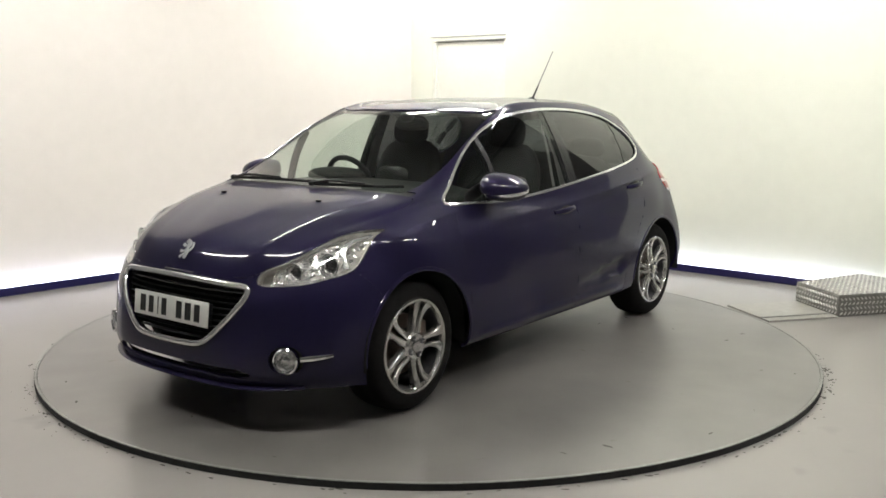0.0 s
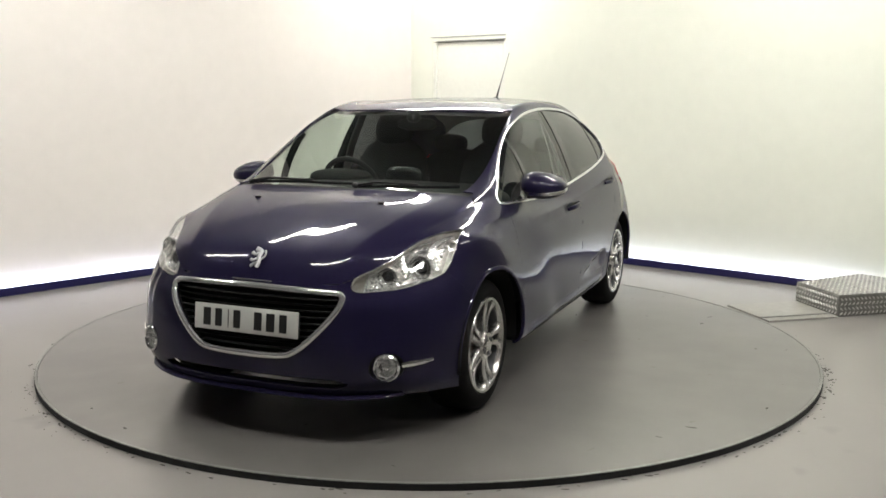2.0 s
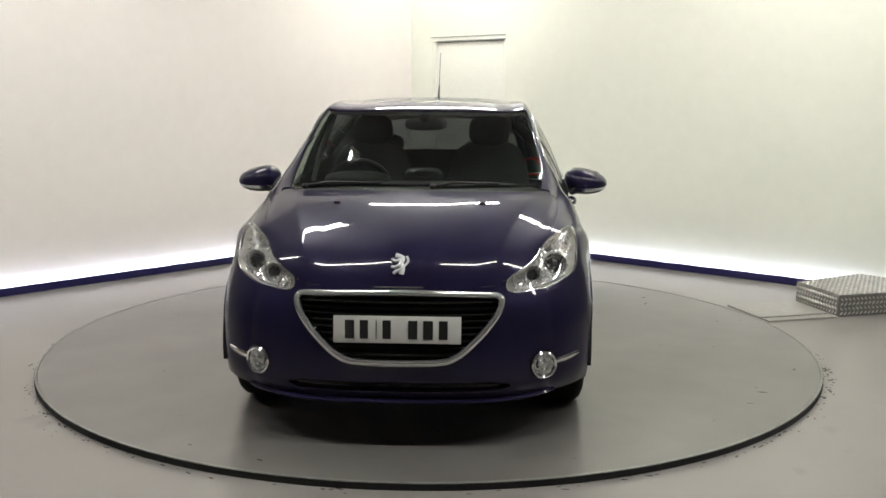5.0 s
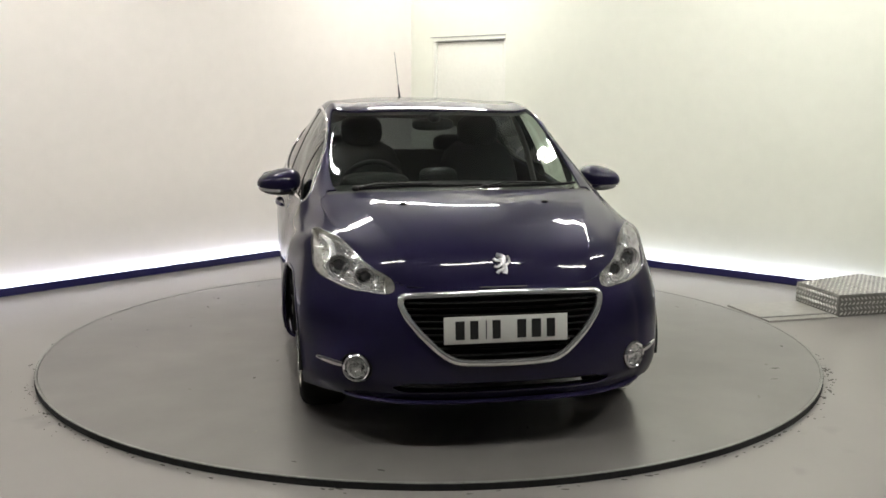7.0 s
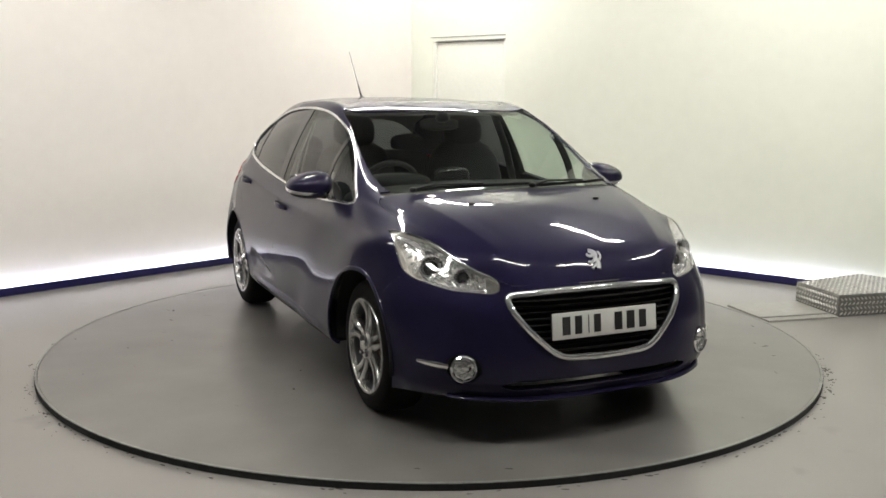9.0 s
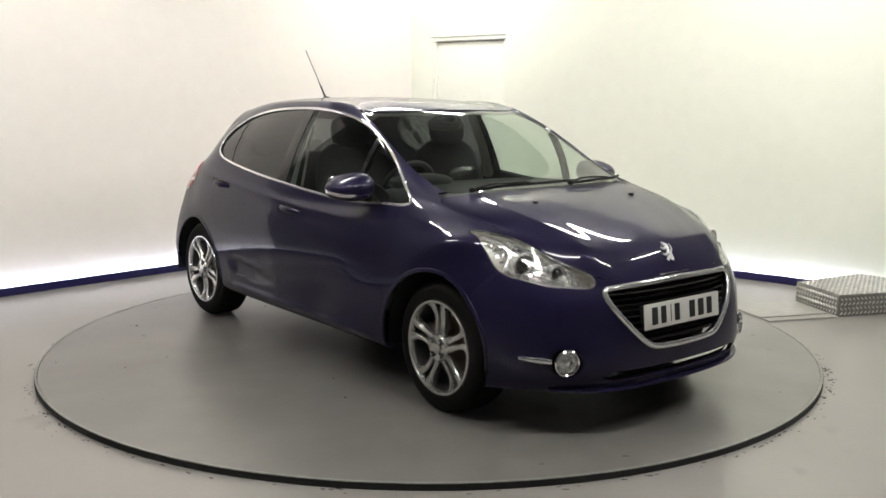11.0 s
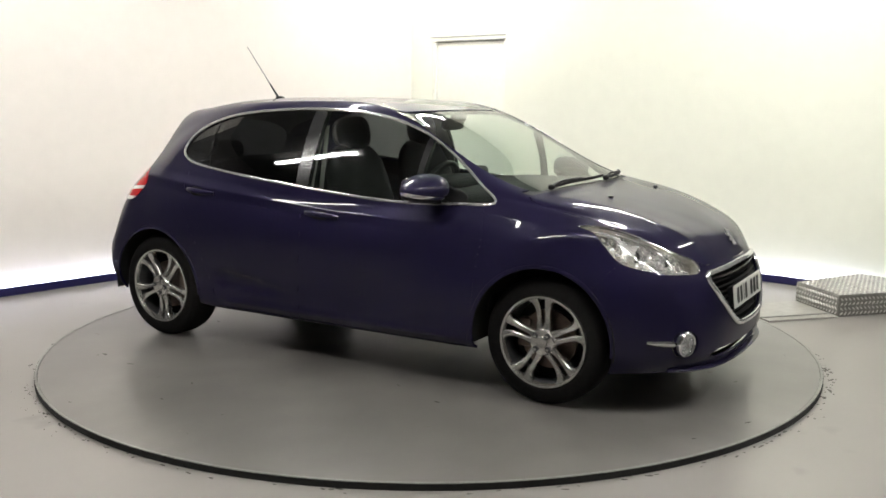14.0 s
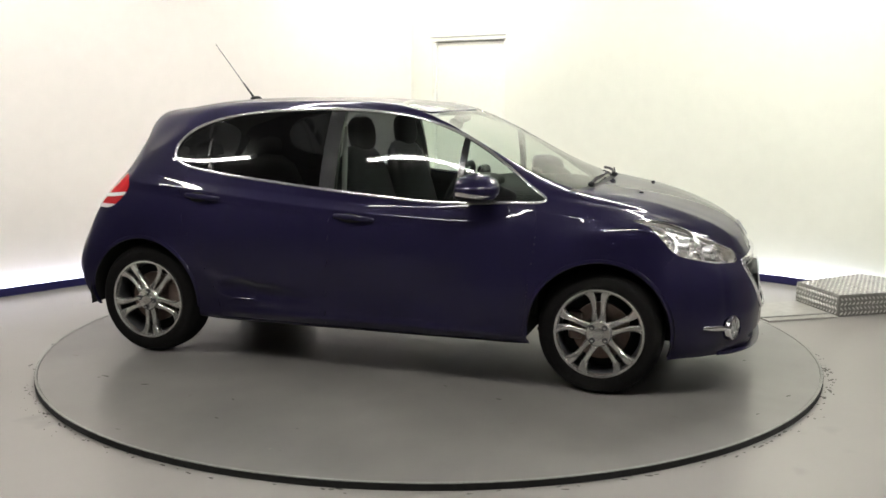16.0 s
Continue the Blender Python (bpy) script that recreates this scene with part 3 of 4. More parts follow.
def in_side(co, uv):
    """Side view; the top and the nose are put far away, so that only the flank is cut."""
    q = co[:, [0, 2]].copy()
    q[uv[:, 1] < 2.75] += 50
    return q


def in_front(co, uv):
    q = co[:, [1, 2]].copy()
    q[uv[:, 0] > 8] += 50
    return q


def below(level_a, level_b):
    return lambda co, uv: np.maximum(level_a(co, uv), level_b(co, uv))


# outlines: side windows in side view, the rest in skin parameters
WINDOW_LINE = smooth_line([(0.985, 0.938), (0.80, 0.926), (0.60, 0.916), (0.40, 0.917), (0.15, 0.934), (-0.10, 0.956), (-0.59, 1.004), (-0.92, 1.044), (-1.05, 1.075), (-1.105, 1.125),
                           (-1.09, 1.195), (-1.02, 1.262), (-0.87, 1.317), (-0.66, 1.350), (-0.42, 1.367), (-0.16, 1.372), (0.09, 1.360), (0.29, 1.330), (0.48, 1.270), (0.64, 1.187), (0.79, 1.088), (0.90, 1.006)], 4, True)
LAMP_LINE = smooth_line([(6.42, 5.62), (5.75, 5.92), (4.9, 6.05), (4.10, 5.95), (3.80, 5.1), (3.72, 4.2), (3.76, 3.2), (3.80, 2.5), (4.12, 2.34), (4.45, 2.50), (4.75, 3.2), (5.15, 4.15), (5.8, 4.95)], 4, True)
GRILLE_LINE = [(0, .648), (.2, .644), (.375, .637), (.414, .628), (.423, .608), (.407, .565), (.358, .50), (.288, .43), (.238, .393), (.19, .376), (.10, .371), (0, .370)]
TAIL_LINE = smooth_line([(-1.385, .935), (-1.425, 1.002), (-1.50, .985), (-1.60, .93), (-1.68, .85), (-1.66, .825), (-1.58, .815), (-1.49, .82), (-1.42, .87)], 4, True)

SHEET = Sheet()


def build_sheet():
    s = SHEET

    def window_box(u0, u1, v1, r):
        def level(co, uv):
            a = np.abs(uv[:, 0] - (u0 + u1) / 2) - (u1 - u0) / 2 + r
            b = uv[:, 1] - v1 + r * 0.8
            return np.hypot(np.maximum(a, 0), np.maximum(b, 0)) + np.minimum(np.maximum(a, b), 0) - r
        return level

    s.cut(window_box(7.92, 10.55, 2.62, 0.22), "windscreen")
    s.cut(lambda co, uv: np.maximum(np.abs(uv[:, 0] - 7.90) - 0.10, uv[:, 1] - 3.0), "cowl")
    s.cut(window_box(16.25, 17.85, 2.45, 0.35), "rear_glass")
    s.cut(polygon_level(WINDOW_LINE, in_side), "side_glass")
    # pillars between the side windows
    s.cut(lambda co, uv: np.abs(co[:, 0] + 0.165 + 0.02 * (co[:, 2] - 1.1)) - 0.042, "pillar", ("side_glass",))
    s.cut(lambda co, uv: np.abs(co[:, 0] - 0.545 - 0.05 * (co[:, 2] - 1.1)) - 0.017, "front_pillar", ("side_glass",))
    s.cut(lambda co, uv: -0.155 - co[:, 0], "front_glass", ("side_glass",))
    s.cut(lambda co, uv: np.abs(co[:, 0] + 0.88 + 0.28 * (co[:, 2] - 1.1)) - 0.010, "rear_pillar", ("side_glass",))
    # wheel openings
    for x, r in ((HUB_X, 0.352), (-HUB_X, 0.348)):
        s.cut(lambda co, uv: np.hypot(co[:, 0] - x, co[:, 2] - HUB_Z - 0.012) - r + 50 * (uv[:, 1] < 3.3), "hole")
    s.cut(polygon_level(LAMP_LINE, in_uv), "lamp")
    s.cut(polygon_level(TAIL_LINE, in_side), "tail")
    s.cut(lambda co, uv: np.minimum(co[:, 2] - 0.836, np.abs(co[:, 2] - 0.885 - 0.1 * (co[:, 0] + 1.5)) - 0.009), "tail_white", ("tail",))
    s.cut(polygon_level([(-0.5, .648)] + GRILLE_LINE + [(-0.5, .370)], in_front), "grille")
    s.cut(lambda co, uv: np.hypot(co[:, 1] - 0.603, co[:, 2] - 0.337) - 0.062 + 50 * (uv[:, 0] > 4), "fog")
    # lower black mouth of the bumper
    s.cut(polygon_level([(-0.5, .247), (.42, .247), (.47, .266), (.40, .288), (-0.5, .292)], in_front), "mouth")
    # panel joints
    gap = 0.007
    flank = lambda co, uv: co[:, [0, 2]] + np.where(uv[:, 1:2] < 3.2, 50.0, 0.0)
    s.cut(line_level(smooth_line([(0.93, .936), (.955, .80), (.93, .55), (.90, .30), (.885, .245)], 5), flank, gap), "joint")
    s.cut(line_level(smooth_line([(-0.135, .955), (-.13, .7), (-.15, .45), (-.16, .245)], 5), flank, gap), "joint")
    s.cut(line_level(smooth_line([(-1.00, 1.06), (-1.02, .90), (-.985, .74), (-.93, .64), (-.86, .50), (-.80, .36), (-.78, .245)], 5), flank, gap), "joint")
    s.cut(line_level([(0.885, .245), (0.4, .243), (-0.78, .245)], flank, gap), "joint")
    s.cut(line_level(smooth_line([(4.1, 0), (4.1, 1.2), (4.14, 2.0), (4.3, 2.35), (4.75, 3.15), (5.15, 4.05), (6.0, 4.55), (6.8, 4.40), (7.5, 3.95), (7.78, 3.2)], 5), in_uv, 0.05), "joint")
    s.cut(line_level(smooth_line([(3.80, 2.3), (3.76, 1.6), (3.74, 0)], 4), in_uv, 0.035), "joint")
    s.cut(line_level(smooth_line([(4.08, 6.0), (3.7, 6.6), (3.35, 7.3), (3.2, 8.2)], 4), in_uv, 0.03), "joint")
    s.cut(line_level(smooth_line([(17.9, 6.1), (18.3, 6.5), (18.1, 7.6), (17.5, 8.8)], 4), in_uv, 0.03), "joint")
    s.cut(line_level([(18.6, 0), (18.6, 3.0), (18.1, 3.3)], in_uv, 0.03), "joint")
    # separate panels
    s.cut(polygon_level(np.concatenate([smooth_line([(.955, .80), (.93, .55), (.90, .30), (.885, .245)], 5), [(-.16, .245)], smooth_line([(-.15, .45), (-.13, .7), (-0.135, .955)], 5), [(-0.13, 1.0), (0.93, 1.0)]]), flank), "front_door")
    s.cut(polygon_level(np.concatenate([[(-0.135, 1.06), (-0.135, .955)], smooth_line([(-.13, .7), (-.15, .45), (-.16, .245)], 5), [(-.78, .245)], smooth_line([(-.80, .36), (-.86, .50), (-.93, .64), (-.985, .74), (-1.02, .90), (-1.0, 1.06)], 5)]), flank), "rear_door")
    bonnet = [(7.78, -1), (4.1, -1), (4.1, 1.2), (4.14, 2.0), (4.3, 2.35), (4.75, 3.15), (5.15, 4.05), (6.0, 4.55), (6.8, 4.40), (7.5, 3.95), (7.78, 3.2)]
    s.cut(polygon_level(np.concatenate([bonnet[:2], smooth_line(bonnet[2:], 5)]), in_uv), "bonnet")
    s.cut(polygon_level([(-1, -1), (3.75, -1), (3.76, 1.6), (3.80, 2.3), (3.72, 4.2), (4.08, 6.0), (3.7, 6.6), (3.35, 7.3), (3.2, 8.2), (2, 12), (-1, 12)], in_uv), "front_bumper")
    s.cut(lambda co, uv: np.maximum(9.0 - uv[:, 0], np.maximum(uv[:, 0] - 16.3, uv[:, 1] - 2.66)), "roof")
    s.cut(polygon_level([(22, -1), (22, 12), (16.6, 12), (17.5, 8.8), (18.1, 7.6), (18.3, 6.5), (17.9, 6.1), (18.1, 3.3), (18.6, 3.0), (18.6, -1)], in_uv), "rear_bumper")
    s.cut(lambda co, uv: np.maximum(16.25 - uv[:, 0], uv[:, 1] - 3.25), "tailgate")


build_sheet()
SHEET_CO, SHEET_UV = np.array(SHEET.co), np.array(SHEET.uv)
SHEET_NORMAL = skin_normal(SHEET_UV[:, 0], SHEET_UV[:, 1])
if SHEET_NORMAL[np.argmax(SHEET_CO[:, 2])][2] < 0:
    SHEET_NORMAL = -SHEET_NORMAL


def panel(tag, sides=(1,), depth=0.014, lift=0.0, walls_only=False):
    """A bmesh of the faces with that tag, on one half or both, with the edges turned in by depth."""
    bm, skins = bmesh.new(), []
    chosen = [f for f, t in zip(SHEET.faces, SHEET.tags) if t == tag]
    for side in sides:
        flip = np.array((1, side, 1.0))
        at = {}
        for f in chosen:
            for i in f:
                if i not in at:
                    at[i] = bm.verts.new((SHEET_CO[i] + SHEET_NORMAL[i] * lift) * flip)
        edges = {}
        for f in chosen:
            loop = f if side < 0 else list(reversed(f))
            try:
                skins.append(bm.faces.new([at[i] for i in loop]))
            except ValueError:
                continue
            for a, b in zip(loop, loop[1:] + loop[:1]):
                edges[(a, b)] = edges.get((a, b), 0) + 1
        if depth:
            inner = {}
            for a, b in edges:
                if (b, a) in edges:
                    continue
                if len(sides) == 2 and SHEET_UV[a][1] < 1e-6 and SHEET_UV[b][1] < 1e-6:
                    continue
                for i in (a, b):
                    if i not in inner:
                        inner[i] = bm.verts.new((SHEET_CO[i] + SHEET_NORMAL[i] * (lift - depth)) * flip)
                bm.faces.new((at[b], at[a], inner[a], inner[b]))
    if walls_only:
        bmesh.ops.delete(bm, geom=skins, context="FACES")
    if len(sides) == 2:
        bmesh.ops.remove_doubles(bm, verts=[v for v in bm.verts if abs(v.co.y) < 1e-5], dist=1e-5)
    bmesh.ops.recalc_face_normals(bm, faces=bm.faces)
    return bm


def lining(tags, inset, sides=(1, -1)):
    """The same faces again, set inwards, as the dark lining behind the panels."""
    bm = bmesh.new()
    for side in sides:
        at = {}
        for f, t in zip(SHEET.faces, SHEET.tags):
            if t in tags:
                for i in f:
                    if i not in at:
                        at[i] = bm.verts.new((SHEET_CO[i] - SHEET_NORMAL[i] * inset) * (1, side, 1.0))
                try:
                    bm.faces.new([at[i] for i in (f if side < 0 else reversed(f))])
                except ValueError:
                    pass
    bmesh.ops.remove_doubles(bm, verts=[v for v in bm.verts if abs(v.co.y) < 1e-5], dist=1e-5)
    return bm


def on_flank(x, z, side=1, lift=0.0):
    """The point of the flank at x and z, and its normal."""
    ok = (SHEET_UV[:, 1] > 2.6)
    d = np.where(ok, np.hypot(SHEET_CO[:, 0] - x, SHEET_CO[:, 2] - z), 9)
    near = np.argsort(d)[:6]
    w = 1 / (d[near] + 1e-4) ** 2
    y = (SHEET_CO[near, 1] * w).sum() / w.sum()
    n = (SHEET_NORMAL[near] * w[:, None]).sum(0)
    n /= np.linalg.norm(n)
    p = np.array((x, y, z)) + n * lift
    return Vector(p * (1, side, 1)), Vector(n * (1, side, 1))


def on_skin(u, v, side=1, lift=0.0):
    p, n = skin([u], [v])[0], skin_normal([u], [v])[0]
    if n[1] * 0.3 + n[2] * (1 if u > 3 and u < 18 else 0) + n[0] * (1 if u < 6 else -0.3 if u > 16 else 0) < 0:
        n = -n
    return Vector((p + n * lift) * (1, side, 1)), Vector(n * (1, side, 1))


def body_panels():
    part("body_shell", panel("body", (1, -1)), PAINT, CAR, "dark blue painted wings, pillars and sills")
    part("bonnet", panel("bonnet", (1, -1)), PAINT, CAR, "dark blue painted bonnet")
    part("roof", panel("roof", (1, -1)), PAINT, CAR, "dark blue painted roof")
    part("tailgate", panel("tailgate", (1, -1)), PAINT, CAR, "dark blue painted tailgate")
    part("front_bumper", panel("front_bumper", (1, -1)), PAINT, CAR, "dark blue front bumper with a large grille opening")
    part("rear_bumper", panel("rear_bumper", (1, -1)), PAINT, CAR, "dark blue rear bumper")
    for side in (1, -1):
        part("front_door", panel("front_door", (side,)), PAINT, CAR, "dark blue closed front door")
        part("rear_door", panel("rear_door", (side,)), PAINT, CAR, "dark blue closed rear door")
        part("front_window", panel("front_glass", (side,), 0.004, -0.006), GLASS, CAR, "clear front door glass")
        part("rear_window", panel("side_glass", (side,), 0.004, -0.006), GLASS_DARK, CAR, "dark tinted privacy glass")
        for tag in ("pillar", "front_pillar", "rear_pillar"):
            part("window_pillar", panel(tag, (side,), 0.03, -0.003), PAINT_BLACK, CAR, "gloss black window pillar")
    part("windscreen", panel("windscreen", (1, -1), 0.005, -0.004), GLASS, CAR, "clear laminated windscreen")
    part("rear_screen", panel("rear_glass", (1, -1), 0.005, -0.004), GLASS_DARK, CAR, "tinted rear screen")
    part("inner_lining", lining(("joint", "bonnet", "front_bumper", "front_door", "rear_door", "tail", "fog", "cowl"), 0.03), DARK_VOID, CAR, "black inner lining behind the panels", smooth=60)
    part("roof_lining", lining(("roof",), 0.03), HEADLINER, CAR, "grey cloth roof lining", smooth=60)
    # underside
    for size, at in (((1.70, 1.6, 0.02), (0, 0, 0.235)), ((0.72, 1.06, 0.02), (HUB_X, 0, 0.237)), ((0.72, 1.06, 0.02), (-HUB_X, 0, 0.25)), ((0.24, 1.06, 0.02), (1.70, 0, 0.235)), ((0.16, 1.1, 0.02), (-1.66, 0, 0.275))):
        part("underbody_tray", boxed(size, at, 0.006), DARK_VOID, CAR, "black underbody tray")
    for x in (HUB_X, -HUB_X):
        for side in (1, -1):
            bm = bmesh.new()
            rows = []
            for k in range(25):
                a = math.pi * (k / 24 * 1.1 - 0.05)
                rows.append([bm.verts.new((x + r * math.cos(a), side * y, HUB_Z + 0.012 + r * math.sin(a))) for r, y in ((0.362, 0.828), (0.362, 0.53), (0.20, 0.50), (0.02, 0.50))])
            for a, b in zip(rows, rows[1:]):
                for k in range(3):
                    bm.faces.new((a[k], a[k + 1], b[k + 1], b[k]))
            part("arch_liner", bm, DARK_VOID, CAR, "black wheel-arch liner")


def side_trim():
    for side in (1, -1):
        line, normals = zip(*(on_flank(x, z, side, 0.001) for x, z in WINDOW_LINE))
        part("window_trim", sweep(bmesh.new(), line, normals, 0.016, 0.012, True), BRIGHT_TRIM, CAR, "thin chrome surround of the side windows")


# ---- wheels ----
def wheel_parts(parent, hand, level):
    """One wheel with its axle along +y; the outer face at y = 0.02."""
    turn = pose(0, 0, 0, -90, 0, 0)
    bm = bmesh.new()
    lathe(bm, [(0.214, -0.195), (0.258, -0.205), (0.288, -0.195), (0.302, -0.178), (0.308, -0.15), (0.308, -0.05), (0.302, -0.022), (0.288, -0.004), (0.262, 0.008), (0.230, 0.006), (0.219, -0.004), (0.214, -0.02), (0.214, -0.195)], 72, turn)
    # tread grooves
    part("tyre", bm, TYRE, parent, "black low-profile tyre")
    bm = bmesh.new()
    lathe(bm, [(0.215, -0.012), (0.226, -0.006), (0.231, 0.003), (0.228, 0.008), (0.217, 0.006), (0.211, -0.006), (0.209, -0.02), (0.215, -0.012)], 72, turn)
    part("rim", bm, ALLOY, parent, "silver machined alloy rim with paired spokes")
    bm = bmesh.new()
    lathe(bm, [(0.209, -0.19), (0.224, -0.19), (0.224, -0.02), (0.210, -0.014), (0.204, -0.03), (0.202, -0.17), (0.209, -0.19)], 72, turn)
    part("barrel", bm, ALLOY_DARK, parent, "dark grey inner barrel")
    radii = [0.040, 0.065, 0.09, 0.115, 0.14, 0.165, 0.185, 0.20, 0.213]
    slot = [0.001, 0.001, 0.006, 0.009, 0.010, 0.011, 0.013, 0.016, 0.020]
    edge = [0.030, 0.037, 0.036, 0.035, 0.037, 0.042, 0.050, 0.062, 0.082]
    for k in range(5):
        a = math.pi / 2 + 2 * math.pi * k / 5
        out, across = Vector((math.cos(a), 0, math.sin(a))), Vector((-math.sin(a), 0, math.cos(a)))
        for s in (-1, 1):
            bm = bmesh.new()
            rows = []
            for r, p, q in zip(radii, slot, edge):
                top = 0.004 - 0.016 * math.sin((r - 0.04) / 0.173 * math.pi)
                reach = math.sqrt(max(r * r - q * q * 0.6, 0.0001))
                rows.append([bm.verts.new(out * (r if w < 0.5 else reach) + across * (s * (p + (q - p) * w)) + Vector((0, h, 0)))
                             for w, h in ((0, top - 0.035), (0.04, top - 0.004), (0.2, top), (0.75, top - 0.001), (0.95, top - 0.007), (1, top - 0.035))])
            for x, y in zip(rows, rows[1:]):
                for m in range(5):
                    bm.faces.new((x[m], x[m + 1], y[m + 1], y[m]))
            bmesh.ops.recalc_face_normals(bm, faces=bm.faces)
            part("spoke", bm, ALLOY, parent, "machined silver spoke")
    bm = bmesh.new()
    lathe(bm, [(0.0, -0.03), (0.064, -0.03), (0.068, -0.004), (0.060, 0.007), (0.030, 0.006), (0.028, 0.013), (0.020, 0.015), (0.0, 0.015)], 40, turn)
    part("hub", bm, ALLOY, parent, "alloy hub with a round cap")
    for k in range(4):
        a = math.pi / 4 + k * math.pi / 2
        seat_at = pose(0.046 * math.cos(a), 0, 0.046 * math.sin(a)) @ turn
        bm = bmesh.new()
        lathe(bm, [(0.0, -0.01), (0.0145, -0.01), (0.0145, 0.0125), (0.0, 0.0125)], 16, seat_at)
        part("bolt_pocket", bm, ALLOY_DARK, parent, "dark bolt pocket")
        bm = bmesh.new()
        lathe(bm, [(0.0, 0.012), (0.0085, 0.012), (0.0085, 0.018), (0.005, 0.020), (0, 0.020)], 6, seat_at)
        part("wheel_bolt", bm, SATIN, parent, "bright wheel bolt")
    for piece in parent.children:
        if piece.name.split(".")[0] in ("rim", "barrel", "spoke", "hub", "bolt_pocket", "wheel_bolt"):
            piece.scale = (0.965, 1.0, 0.965)
    bm = bmesh.new()
    lathe(bm, [(0.0, -0.10), (0.07, -0.10), (0.075, -0.075), (0.142, -0.075), (0.142, -0.098), (0.0, -0.10)], 48, turn)
    part("brake_disc", bm, DISC_STEEL, parent, "worn steel brake disc")
    bm = bmesh.new()
    lathe(bm, [(0.200, -0.12), (0.0, -0.12), (0.0, -0.13), (0.200, -0.13)], 48, turn)
    part("wheel_back", bm, DARK_VOID, parent)
    part("brake_caliper", boxed((0.07, 0.06, 0.14), (0.125 * hand, -0.085, 0.02), 0.015), DISC_STEEL, parent, "grey brake caliper", m=pose(0, 0, 0, 0, level, 0))


def wheels():
    for x, side, spin in ((HUB_X, 1, -18), (HUB_X, -1, 3), (-HUB_X, 1, 10), (-HUB_X, -1, 37)):
        w = new("wheel")
        w.parent = CAR
        tagged(w, "alloy road wheel with a low-profile black tyre")
        wheel_parts(w, 1 if x * side < 0 else -1, -spin)
        w.matrix_basis = pose(x, side * (HUB_Y + 0.005), HUB_Z, 0, 0, 0 if side > 0 else 180) @ pose(0, 0, 0, 0, spin, 0)


body_panels()
side_trim()
wheels()


# ---- car: fittings ----
def on_nose(y, z, side=1, lift=0.0):
    """The point of the nose at y and z, and its normal."""
    d = np.where(SHEET_UV[:, 0] < 6, np.hypot(SHEET_CO[:, 1] - y, SHEET_CO[:, 2] - z), 9)
    near = np.argsort(d)[:6]
    w = 1 / (d[near] + 1e-4) ** 2
    x = (SHEET_CO[near, 0] * w).sum() / w.sum()
    n = (SHEET_NORMAL[near] * w[:, None]).sum(0)
    n /= np.linalg.norm(n)
    p = np.array((x, y, z)) + n * lift
    return Vector(p * (1, side, 1)), Vector(n * (1, side, 1))


def facing(at, way, roll=0.0):
    """A frame whose z axis points along way."""
    return Matrix.Translation(at) @ Vector(way).to_track_quat("Z", "Y").to_matrix().to_4x4() @ pose(0, 0, 0, 0, 0, roll)


def rounded(size, at=(0, 0, 0), power=2.6, m=None, steps=20):
    """A soft pillow-like solid: a superellipsoid of that size."""
    bm = bmesh.new()
    bmesh.ops.create_uvsphere(bm, u_segments=steps, v_segments=steps // 2 + 2, radius=1.0)
    turn = Matrix.Translation(at) @ (m or Matrix())
    for v in bm.verts:
        n = (abs(v.co.x) ** power + abs(v.co.y) ** power + abs(v.co.z) ** power) ** (1 / power)
        v.co = turn @ Vector((v.co.x / n * size[0] / 2, v.co.y / n * size[1] / 2, v.co.z / n * size[2] / 2))
    return bm


